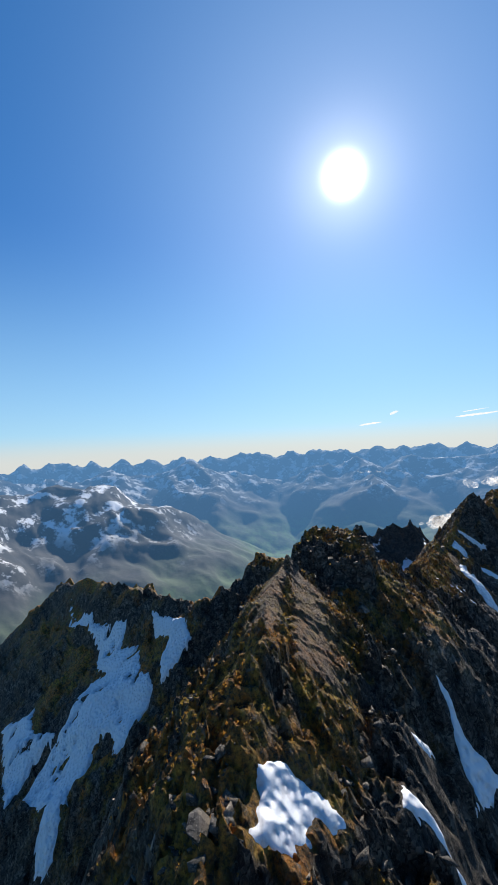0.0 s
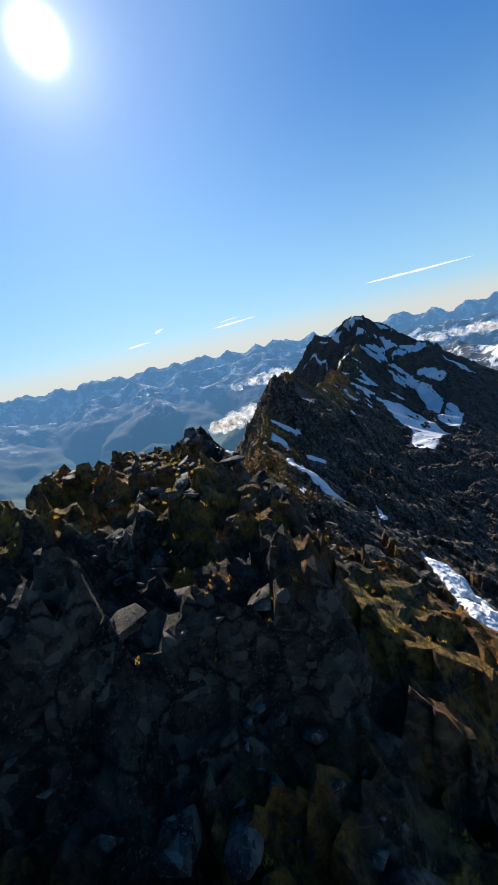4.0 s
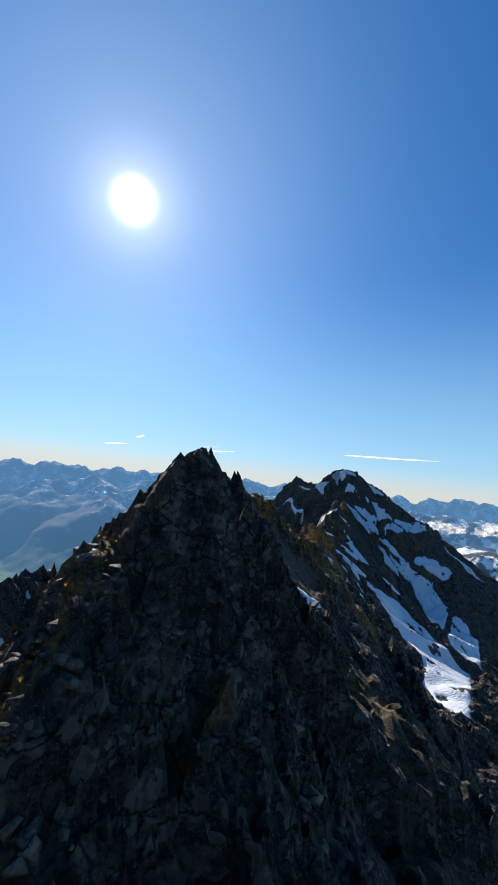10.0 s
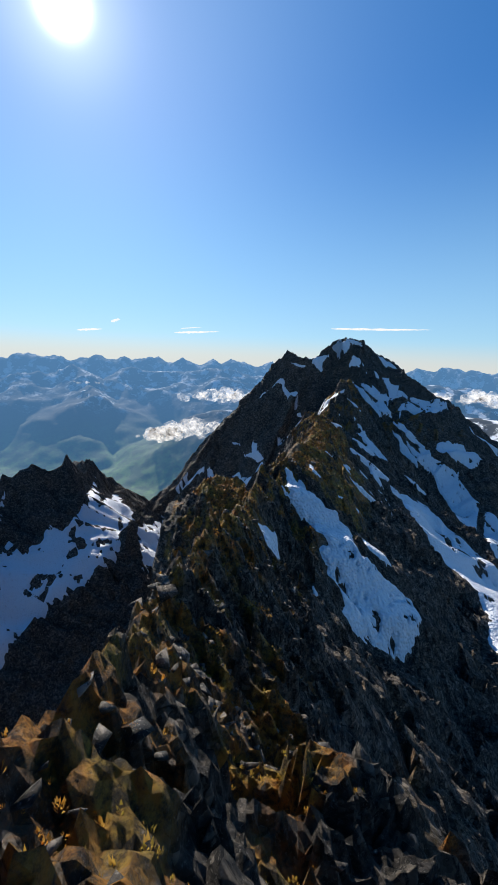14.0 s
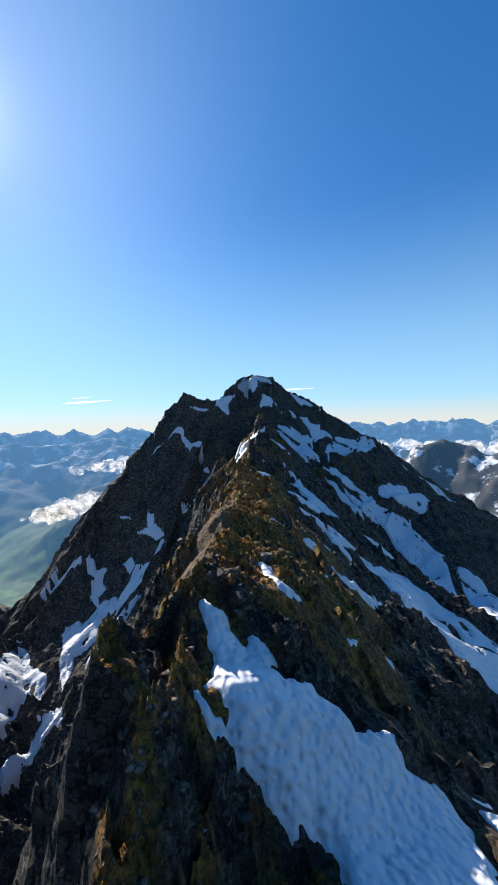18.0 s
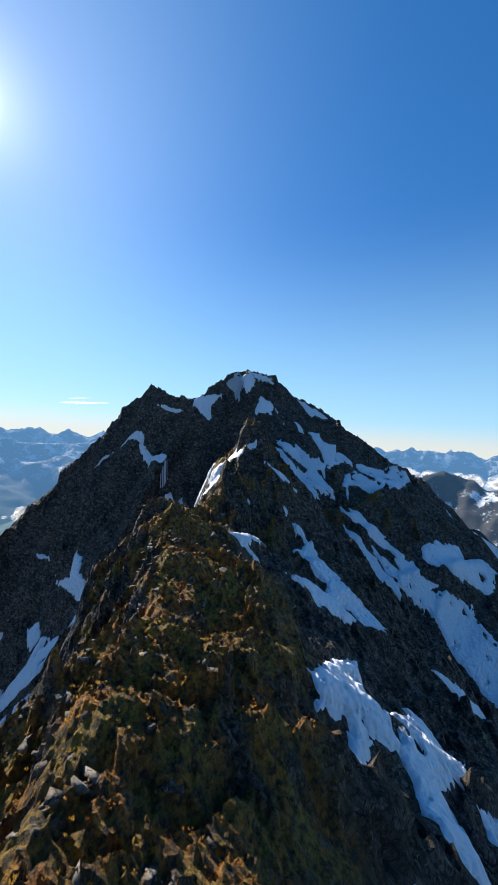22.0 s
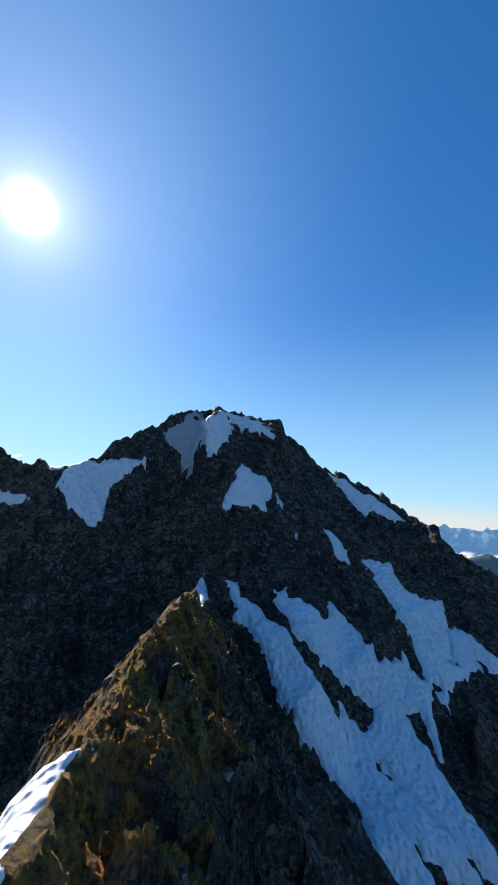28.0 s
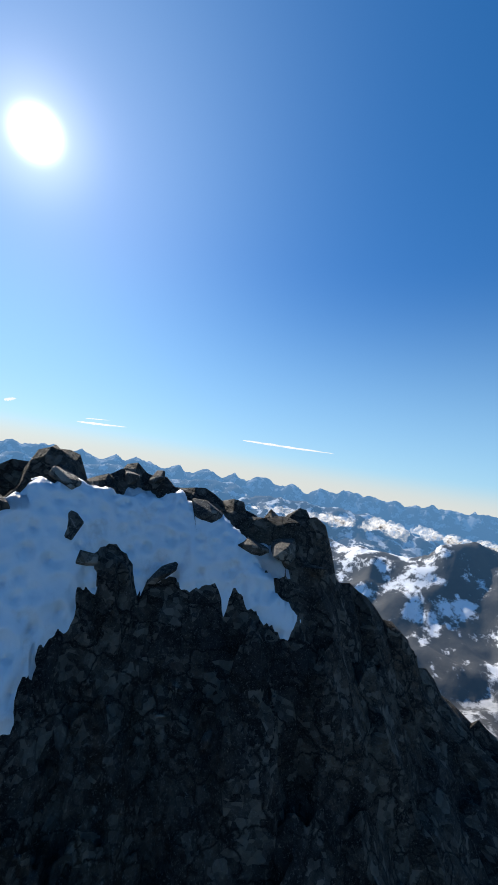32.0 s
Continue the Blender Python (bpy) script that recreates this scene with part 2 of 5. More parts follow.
def ridge_height(x_all, y_all, x_block=None, y_block=None):
    best = np.full(np.shape(x_all), -900.0)
    for line, left, right, drop_left, drop_right, knee, knee_right, knee_from in RIDGES:
        reach = 130.0
        lx0, lx1 = min(p[0] for p in line) - reach, max(p[0] for p in line) + reach
        ly0, ly1 = min(p[1] for p in line) - reach, max(p[1] for p in line) + reach
        pick = (x_all > lx0) & (x_all < lx1) & (y_all > ly0) & (y_all < ly1) if line in (CREST_A, CREST_S, CREST_P, CREST_Q, CREST_R, CREST_B, CREST_C, SPUR) else np.ones(x_all.shape, bool)
        if not pick.any():
            continue
        x, y = x_all[pick], y_all[pick]
        z_line = np.full(x.shape, -900.0)
        for (ax, ay, az), (bx, by, bz) in zip(line, line[1:]):
            ux, uy = bx - ax, by - ay
            length = math.hypot(ux, uy)
            t = np.clip(((x - ax) * ux + (y - ay) * uy) / length ** 2, 0, 1)
            dx, dy = x - ax - t * ux, y - ay - t * uy
            d = np.hypot(dx, dy)
            side = ux * (y - ay) - uy * (x - ax) > 0
            z = az + t * (bz - az) - np.where(side, left, right) * d - np.where(side, drop_left, drop_right) * (1 - np.exp(-d * d / 20.0)) - np.where(side, knee * np.clip(d - 7, 0, 40), knee_right * np.clip(d - knee_from, 0, 34))
            z_line = np.maximum(z_line, z)
        # behind its first point a summit line falls away
        if line in (EAST, BACK, EAST_LOW):
            (ax, ay, _), (bx, by, _) = line[:2]
            if line is EAST_LOW:
                z_line = z_line - 0.25 * np.maximum(ax - x - 50, 0)
            else:
                z_line = z_line - 0.75 * np.maximum(-((x - ax) * (bx - ax) + (y - ay) * (by - ay)) / math.hypot(bx - ax, by - ay) - 2, 0)
        best[pick] = np.maximum(best[pick], z_line)
    if x_block is not None:
        x_all, y_all = x_block, y_block
    for px, py, half_l, half_w, bearing, top, fall in BLOCKS:
        sn, cs = math.sin(radians(bearing)), math.cos(radians(bearing))
        pick = (np.abs(x_all - px) < 14) & (np.abs(y_all - py) < 14)
        if not pick.any():
            continue
        x, y = x_all[pick], y_all[pick]
        a, b = (x - px) * sn + (y - py) * cs, (x - px) * cs - (y - py) * sn
        out = np.hypot(np.maximum(np.abs(a) - half_l, 0), np.maximum(np.abs(b) - half_w, 0))
        best[pick] = np.maximum(best[pick], np.where(out < 6, top - fall * out - 0.06 * (a * a + b * b) / half_l, -900))
    return best


U, V = (0.686, 0.728), (-0.728, 0.686)


# old snow lies smooth where its outlines are: a raster of the plan in half metres
SNOWS = []
LIE_X, LIE_Y, LIE_STEP = -130.0, -20.0, 0.5
LIE = np.zeros((1100, 940))


def inside(poly, x, y):
    """Distance to the outline, positive inside."""
    d = np.full(x.shape, 1e9)
    odd = np.zeros(x.shape, bool)
    for (ax, ay), (bx, by) in zip(poly, poly[1:] + poly[:1]):
        ux, uy = bx - ax, by - ay
        t = np.clip(((x - ax) * ux + (y - ay) * uy) / max(ux * ux + uy * uy, 1e-6), 0, 1)
        d = np.minimum(d, np.hypot(x - ax - t * ux, y - ay - t * uy))
        if by != ay:
            odd ^= ((ay > y) != (by > y)) & (x < (bx - ax) * (y - ay) / (by - ay) + ax)
    return np.where(odd, d, -d)


def snow(*poly):
    """Outline of a patch of snow, seen from above."""
    poly = list(poly)
    SNOWS.append(poly)
    i0, i1 = (int((f(p[0] for p in poly) + e - LIE_X) / LIE_STEP) for f, e in ((min, -3), (max, 3)))
    j0, j1 = (int((f(p[1] for p in poly) + e - LIE_Y) / LIE_STEP) for f, e in ((min, -3), (max, 3)))
    i0, j0 = max(i0, 0), max(j0, 0)
    i1, j1 = min(i1, LIE.shape[0]), min(j1, LIE.shape[1])
    if i1 <= i0 or j1 <= j0:
        return
    x, y = np.meshgrid(LIE_X + np.arange(i0, i1) * LIE_STEP, LIE_Y + np.arange(j0, j1) * LIE_STEP, indexing="ij")
    LIE[i0:i1, j0:j1] = np.maximum(LIE[i0:i1, j0:j1], step(-0.9, 0.3, inside(poly, x, y)))


def from_raster(raster, x, y):
    a, b = np.clip((x - LIE_X) / LIE_STEP, 0, LIE.shape[0] - 1.01), np.clip((y - LIE_Y) / LIE_STEP, 0, LIE.shape[1] - 1.01)
    i, j = a.astype(int), b.astype(int)
    p, q = a - i, b - j
    return (raster[i, j] * (1 - p) + raster[i + 1, j] * p) * (1 - q) + (raster[i, j + 1] * (1 - p) + raster[i + 1, j + 1] * p) * q


def lies(x, y):
    return from_raster(LIE, x, y)


snow((-0.4, 15.7), (0.1, 16.2), (0.6, 16.4), (1.6, 16.2), (2.5, 16.1), (3.2, 15.8), (2.5, 15.2), (1.9, 15.3), (1.4, 14.7), (1.3, 14.3), (0.7, 13.8), (-0.2, 13.4), (-0.6, 13.5), (-0.4, 14.6))
snow((-49.8, 106.1), (-44.6, 97.5), (-38.8, 92), (-31.2, 83.5), (-26.4, 79.8), (-26.5, 76.1), (-21.9, 73.3), (-20.9, 67.9), (-17.2, 64.5), (-17.8, 62.6), (-19.9, 60.3), (-21.8, 58), (-23.8, 61.6), (-26.6, 61.9), (-25.9, 58.9), (-28.6, 58.2), (-28.6, 55.6), (-28.4, 53.4), (-28.8, 51.7), (-31.6, 52.8), (-32.1, 56.2), (-37.6, 61.5), (-37.3, 64.3), (-33.9, 67.2), (-31.7, 73.9), (-28.1, 72.7), (-31.1, 75.2), (-33.4, 82.6), (-39.8, 91), (-45.8, 96.9))
snow((-20.4, 76.4), (-13.2, 69.8), (-11.4, 66.6), (-13.1, 65.1), (-14.8, 64.2), (-16.2, 63.8), (-16.7, 66.6), (-15.6, 68.7), (-18.9, 72.1))
snow((-52.8, 80.8), (-45.4, 79.2), (-41.4, 71), (-35, 67.3), (-38.4, 66.2), (-40.5, 61.3))
snow((12.8, 30.3), (13.7, 30), (14.1, 28.7), (16.1, 27.9), (12.9, 25), (13.4, 26.2), (13.1, 27.5), (13.4, 29.2))
snow((10, 25.3), (10.7, 25.4), (9.9, 24.4), (9, 23.8), (8.5, 24))
snow((44.1, 61.5), (45.3, 58.2), (33.2, 43.3), (25.2, 36.1), (26.5, 40.3), (31.9, 47.7))
snow((6.4, 19.4), (7, 18.9), (7.6, 18.4), (8, 17.7), (8.9, 17.7), (8.1, 17.3), (7.4, 17.8), (6.2, 17.9), (5.7, 17.8))
snow((38.9, 86.3), (39.3, 86.9), (40, 88.3), (40.5, 88.9), (39.8, 87.5), (39.3, 86.4))
snow((72.9, 138.1), (72.3, 138.8), (71.5, 140.3))
snow((78.4, 140.6), (77.7, 138.7), (77.2, 138.4), (76.9, 138))
snow((79.9, 136.8), (80, 136.9), (80.3, 136.8), (80.5, 136.5), (80.3, 136.6))
snow((269.3, 297.9), (270.6, 298), (272.5, 297.4), (273.3, 297.8), (275.5, 297), (275.8, 294.4), (278.9, 293.6), (277.4, 292.4), (276.8, 291.4), (274.8, 292.2), (273.3, 293.8), (272.2, 293.7), (271.4, 293), (270.9, 293.6), (270.9, 295), (271.2, 295.5), (270.4, 296.4), (269.6, 297.2))
snow((277.5, 293.3), (281, 294.1), (283.2, 291.9), (284.1, 289.5), (284.5, 288.2), (283.1, 290.1), (281.5, 292.3), (279.8, 293.3))
snow((269.3, 297.9), (270.6, 298), (272.5, 297.4), (273.3, 297.8), (275.5, 297), (275.8, 294.4), (278.9, 293.6), (277.4, 292.4), (276.8, 291.4), (274.8, 292.2), (273.3, 293.8), (272.2, 293.7), (271.4, 293), (270.9, 293.6), (270.9, 295), (271.2, 295.5), (270.4, 296.4), (269.6, 297.2))
snow((277.5, 293.3), (281, 294.1), (283.2, 291.9), (284.1, 289.5), (284.5, 288.2), (283.1, 290.1), (281.5, 292.3), (279.8, 293.3))
snow((277, 287.6), (279.4, 286.5), (279.7, 284.9), (279.1, 283.9), (277.4, 283.6), (276.5, 282.4), (275.7, 283.2), (275.8, 283.7), (273.8, 284.7), (273, 285.5), (271.9, 285.7), (271.1, 286.2), (271.8, 286.6), (274, 287.4), (275, 287.2), (275.1, 287.7))
snow((279.8, 283.8), (279.2, 281.9), (278.6, 281.6), (279, 283))
snow((291.3, 283.6), (291.7, 282.3), (292.9, 279.6), (293.5, 276.7), (294.2, 275.5), (294.7, 272.2), (294.3, 269.9), (293.7, 271.3), (292.3, 273.4), (291.7, 274.9), (290.7, 274.8), (290.6, 276.8), (291.5, 280), (291.4, 281.7))
snow((281.8, 277), (282.8, 276.6), (283.1, 275.1), (282.1, 273.3), (281.3, 272.3), (281.2, 273.5), (281.3, 275.1))
snow((277.9, 278.8), (278.2, 278.6), (277.4, 278.1), (277.4, 278.6))
snow((282.9, 272), (284.8, 270.5), (284.8, 268.7), (284.4, 267.5), (284.1, 266.3), (284.9, 265.1), (286.7, 263.2), (281.6, 260.7), (279.4, 262.1), (280.5, 263.3), (280.5, 264.1), (278.6, 264.4), (279.4, 265), (279.1, 265.9), (280.7, 266.6), (281.5, 268), (282.1, 269.5))
snow((269.5, 275.6), (271.5, 275.3), (270.5, 274), (270.3, 272.8), (270.9, 271.7), (271.6, 270.9), (273.4, 270.8), (275, 272), (275.2, 270.3), (275, 268.4), (274.4, 267.3), (274.2, 266.4), (273.9, 265.6), (276, 264.4), (276.9, 264.3), (276.2, 263.1), (277, 261.6), (274.5, 260.7), (273.1, 262.4), (271.4, 264), (270.8, 266.1), (269.7, 267.5), (269.6, 269), (268.7, 270.7), (268.6, 273), (269.2, 275.1))
snow((266.6, 280.1), (267.8, 279.2), (267.1, 278.2), (267.5, 277.2), (268.2, 276.2), (267.6, 274.7), (267.9, 272.9), (267.6, 271.7), (267.3, 270.5), (267.2, 269.1), (267, 267.5), (267.8, 266.1), (263.1, 269.2), (264.1, 270.9), (264.9, 272.6), (265, 274.3), (265.6, 275.7), (265.2, 276.7), (264.8, 277.5), (265.9, 277.4))
snow((265, 281.9), (264.6, 281), (264.4, 280.3), (260.2, 275.9), (259.9, 275.3), (257.9, 273.6), (256.5, 272.6), (257.1, 274.2), (259.4, 276.8), (262.5, 281.3), (263.5, 283.7), (263.2, 281.5))
snow((263.1, 284.7), (262.3, 285.1), (261.4, 283), (261.3, 284.2), (262.1, 285.5))
snow((260.6, 283.5), (252.2, 269.9), (251.8, 269.7), (259.9, 283.5))
snow((256.3, 273.9), (256.3, 273.4), (255.9, 273))
snow((266.5, 268), (267.2, 266.7), (268, 261.2), (267.1, 255.9), (268, 254.2), (264.5, 257.6), (264.3, 262.5), (262.9, 267.7), (264.5, 271.5))
snow((273.6, 264.3), (272.1, 260.5), (270.8, 257.7), (269.4, 255), (268, 254.2), (267, 256.8), (267.9, 261.2), (268.1, 264.6), (270.9, 264.7))
snow((242.1, 262.5), (241.3, 262.3), (240.4, 261.9), (239.2, 260.6), (238.5, 259.7), (238, 259.6), (239.2, 263.1), (244.5, 272.7), (241.2, 263.2))
snow((262, 303), (256, 304.5), (255, 301.8), (256.3, 299.4), (261.1, 298.5), (265.8, 297), (266.6, 296.7), (264.5, 296.8), (260.9, 296.5), (259.2, 294.6), (257.8, 294.4), (255.4, 295.7), (254.8, 299))
snow((250.9, 305.3), (252.7, 302.8), (253.3, 301.4), (251.8, 303.1), (250.9, 304.4))
snow((232.4, 317.6), (235.4, 316.1), (239.5, 312.5), (242.5, 310.5), (243.2, 307.6), (242.3, 307), (240.5, 310.6), (236.9, 315), (233.6, 316.3))
snow((242.2, 308.2), (243.3, 302.3), (243.2, 296.2), (241, 296.3), (241.5, 308))
snow((248, 309.1), (250.4, 306.4), (252.5, 302.4), (251.3, 303.8), (249.2, 306.9))
snow((227.6, 294.2), (230.8, 292.3), (235.1, 289.9), (237.9, 291.7), (241.2, 291.7), (244.2, 290.2), (217.1, 252.6), (219, 250.4), (219.2, 248.3), (220.8, 247), (220.4, 246.8), (218.4, 246.7), (216, 246.7), (217.6, 250.6), (216.2, 250.9), (209.7, 245.5), (213.3, 252.7), (234.9, 288.5), (232.2, 290.8), (228.7, 292.3))
snow((198.8, 234), (200.9, 234.6), (203.1, 235.3), (207.8, 238.3), (210.8, 238.3), (212.1, 238.2), (211.1, 237.6), (206.1, 234.1), (204.7, 233.5), (203.5, 233.9), (202.6, 233.3), (201.8, 233.1), (201.5, 232.7), (202.2, 232), (202.4, 231.4), (201.7, 231.9), (200.7, 232.7), (199.6, 233.5))
snow((219.8, 238.3), (221.1, 237.2), (220.4, 235.8), (221.3, 235.1), (220.9, 234), (219, 231.4), (219.5, 229.8), (218.8, 228.6), (218.8, 227), (219.4, 225.2), (219.6, 223.4), (218.8, 221.7), (215.1, 224.3), (215.9, 225.4), (215.8, 226.4), (214.1, 227.4), (213, 229.3), (214.5, 229.3), (215.9, 229.7), (215.6, 231.3), (215.8, 232.3), (216.5, 233.7), (216.9, 234.9), (216.4, 235.9), (216.5, 236.3), (218.5, 235.3), (219.9, 235.8), (219.2, 236.9))
snow((207.3, 230.4), (208.8, 229.7), (211.3, 230.5), (211.3, 230), (214.3, 229.4), (215.2, 227.8), (215.3, 225.6), (214.3, 224.1), (207.4, 227), (207.8, 228.5), (207.2, 229.2), (206.8, 229.9))
snow((258.5, 245.3), (258.5, 242.7), (258, 240.4), (259.5, 238.1), (259, 235.1), (258.2, 231.9), (257.1, 230.3), (255.9, 233.4), (255.2, 236.2), (255.4, 239.5), (258.1, 242))
snow((266.6, 252.3), (264.4, 248.4), (263.7, 244.8), (266.3, 240.3), (267.1, 236.4), (267.1, 234), (266.3, 233.3), (264.3, 234.2), (265.5, 236.9), (262.6, 241.1), (262.7, 244.4), (262.1, 248.1))
snow((262.1, 230.7), (264.7, 228.5), (265.2, 226.8), (263.1, 224.3), (262.3, 226.3), (261.7, 228.8))
snow((273.9, 231.6), (279.7, 228.9), (271, 226.2), (271.1, 227.7), (270.7, 230.5))
snow((270.4, 276), (272.1, 271.1), (272.7, 267.3), (275.5, 263.3), (274.8, 260.7), (270.8, 258.5), (273.9, 261.6), (271.3, 264), (268.6, 268.7), (267.9, 271.6))
snow((282.4, 271.7), (285.9, 269.3), (280.9, 264.8), (286, 260.9), (285.9, 256.2), (292.9, 254.3), (298.2, 251.5), (308, 246.7), (305.5, 243.9), (281.6, 242.8), (280.9, 247.2), (278.9, 250.5), (275.9, 253.3), (271.9, 251.5), (274.1, 254.6), (279.9, 256.5), (286.3, 254.8), (282.2, 259.1), (278.6, 260.3), (275.3, 259.4), (277.2, 262.7), (279.1, 264.6))
snow((268.1, 266.7), (269.2, 264.2), (264.8, 259.5), (263.9, 256.2), (262.5, 257.4), (261.6, 260.4))
snow((220.7, 245.1), (221.9, 244), (223.7, 243), (223.9, 241.2), (222.5, 241.8), (221.7, 243.1))
snow((219.6, 239.9), (220.1, 239.2), (219.3, 238.9), (219.2, 239.4))
snow((241.5, 294.6), (242.7, 293.3), (242.5, 291.7), (241.5, 293.3), (241.2, 294.5))
snow((281.8, 275.9), (282.7, 273.6), (281, 273.4), (280.4, 274.5))
snow((267.9, 255), (269.1, 254), (268.1, 253.7), (267, 254.8))
snow((223.8, 240.8), (224.6, 240.3), (223.8, 240), (223.5, 240.4))
snow((213.6, 243.1), (214.4, 242.8), (213.9, 242.7), (213.5, 242.8))
snow((206.2, 230.6), (206.6, 230.4), (206, 230.2), (205.9, 230.4))
snow((192.7, 325.6), (198.1, 317), (202, 316), (204.2, 304), (207.9, 302.2), (211.9, 303.8), (213.5, 295.1), (217.7, 296.2), (219.2, 293.1), (215.7, 293.1), (210.5, 295.5), (207.1, 294.9), (202.3, 300.1), (195.1, 302.3), (190.9, 304.5), (185.5, 310.1))
snow((219.6, 313), (219.3, 304.9), (223.1, 310.5), (224, 310.1), (222.8, 305), (220.2, 301.8), (220.1, 297.3), (219.3, 294.6), (217.8, 297.8), (217.6, 303.5), (219.1, 310.5))
snow((206.1, 329.5), (208.4, 327.8), (207.8, 324.4), (209.7, 320.1), (207.7, 320.2), (206.4, 315.4), (204.4, 318.2), (202, 313.1), (202.7, 320.8), (204.3, 323.5), (205.9, 323.6), (205, 327.5))
snow((218.9, 324.2), (219.6, 318.4), (219.6, 315.8), (218.5, 319.8))
snow((213.4, 314.8), (213.4, 308.2), (211.9, 303.8), (209.7, 304.2), (210.2, 307.5))
snow((207.4, 292.7), (204.8, 293.4), (199.5, 294), (191.7, 290.7), (186, 285), (182.4, 286.1), (186.1, 297.3), (194.4, 300.5), (202.4, 297.2))
snow((159.4, 209.2), (159.4, 208.7), (158.8, 207.9), (158.4, 207.6), (157.8, 206.6), (157.5, 206.7), (158.1, 207.6), (158.7, 208))
snow((189.3, 217.6), (198.6, 220.6), (206.5, 220.9), (194.5, 214.2), (207.8, 216.2), (209.5, 213.4), (206.9, 210.1), (203.4, 209.5), (196.2, 210.1), (193.9, 207.6), (193.7, 206.1), (191.3, 206.9), (190.7, 208.9), (193.7, 212.5), (192.1, 213.8), (183.9, 211.9), (190.3, 215.3), (188, 216.1))
snow((266.2, 224.8), (269.7, 216.9), (267.7, 212.4), (264.7, 205.5), (246.6, 198.1), (246.9, 203.7), (244.4, 206.7), (256.1, 214), (257.9, 219.6), (260.7, 223.9), (264.9, 225.9))
snow((264.2, 235.3), (268.2, 231.8), (265.3, 229.3), (268.3, 225.5), (264.5, 227.4), (261.6, 231.1))
snow((275.5, 230.9), (280.2, 228), (279, 222.1), (280.8, 219.3), (279.1, 215.9), (276.5, 219.9), (272.3, 223.5), (272.5, 228.3))
snow((200.3, 208.4), (203.9, 206.3), (205.6, 204.7), (218.7, 207.2), (218.4, 204.5), (217.8, 201.4), (200.6, 197.5), (197.7, 199.7), (199.4, 201.5), (202.3, 204.1), (198, 205.7))
snow((184.2, 209.2), (185.5, 208.2), (186.9, 206.6), (185.9, 206.8), (184.2, 208.2))
snow((222.8, 217.1), (225.9, 214.5), (230.2, 211.5), (230.2, 210.5), (224.9, 212.3), (223.4, 215.8))
snow((266.9, 249.1), (265.6, 241.1), (267.5, 238.3), (264.2, 240.4), (262.5, 246))
snow((259.7, 247.4), (259.5, 241.9), (260.4, 237.1), (258, 239.5), (257.6, 244.5))
snow((164.2, 205.4), (164.6, 205.3), (164.8, 204.8), (165.3, 204.3), (166.6, 204.5), (166, 204.2), (164.7, 203.9), (164, 203.1), (163.3, 202.8), (163.5, 203.7), (163.9, 204.3), (164, 204.9))
snow((169.4, 203.6), (170.6, 203.6), (171.7, 203.1), (171.8, 202.5), (170.6, 202.7), (170.9, 201.9), (170.5, 201.3), (170.5, 200.6), (169.8, 200.2), (169.1, 200.5), (169.4, 201.2), (168.8, 202.3), (169, 203))
snow((166.6, 201.8), (167.6, 201.6), (167.6, 200.9), (166, 200.7), (165.1, 201.2))
snow((184.2, 202.9), (186.8, 202.1), (186.3, 200.4), (187, 198.9), (185, 199.9), (183.3, 201.1))
snow((175.4, 199.5), (176.1, 198.9), (177, 198.2), (175.7, 198.6))
snow((136.4, 190.3), (136.9, 189.9), (137.5, 189.2), (137.1, 188.7), (137.2, 188.1), (137, 187.4), (137.6, 188.1), (138.4, 187.8), (138.1, 186.8), (137.3, 186.3), (137.5, 185.7), (138.7, 185), (138.8, 184.2), (139.3, 183.6), (139.2, 182.7), (140.2, 182.2), (140.1, 182.5), (141.7, 181.6), (141.1, 181.2), (141.1, 180.6), (142.4, 179.3), (141.7, 178.1), (140.1, 176.8), (138.2, 176.2), (133.5, 180.1), (135.2, 181.9), (135, 182.2), (135.1, 182.6), (134.5, 182.4), (133.8, 183.4), (133.5, 184), (133.6, 184.5), (133.2, 185.5), (132.8, 186.3), (132.5, 186.8), (133, 187.3), (133.2, 186.5), (133.5, 186.1), (133.8, 186), (133.8, 186.6), (134, 187.5), (134.9, 188.1), (135.4, 189), (135.9, 189.6))
snow((146.2, 193.9), (146.9, 193), (143.7, 189.8), (144.3, 189.3), (145.1, 188.9), (143, 188.7), (142.6, 189.5))
snow((154.1, 194.8), (156.8, 194.5), (159.3, 193.9), (159.7, 193.4), (156.5, 193.7))
snow((161.8, 195.4), (165.3, 194.7), (179, 197.3), (181.9, 195.3), (168, 192.3), (164.4, 193.6))
snow((173.7, 332.6), (182.2, 339.9), (184.4, 335.6), (181, 325.6), (181.2, 313), (176.8, 307.5), (174.9, 314), (163.2, 304.6), (153.3, 299.3), (160.2, 321.1))
snow((194.3, 326), (197, 320.2), (195.8, 313.9), (189.6, 308.9), (178.8, 298.2), (183.7, 309.9))
snow((159.8, 296.7), (166.4, 298), (172.7, 300.7), (177.5, 295.9), (174.3, 289.3), (171.1, 293.4), (164.7, 294.1), (158.4, 292.8))
snow((193, 343.7), (199, 341), (205.1, 330.6), (204.5, 329.8), (199.2, 336.5), (194.9, 342.7))
snow((144.7, 178.9), (146.4, 178.1), (146.7, 177.5), (144.9, 178.4))
snow((148, 187.3), (149.6, 186.9), (149.5, 186.7), (148, 186.9))
snow((152.5, 186), (153.4, 185.7), (152.8, 185.2), (152.2, 185.6))
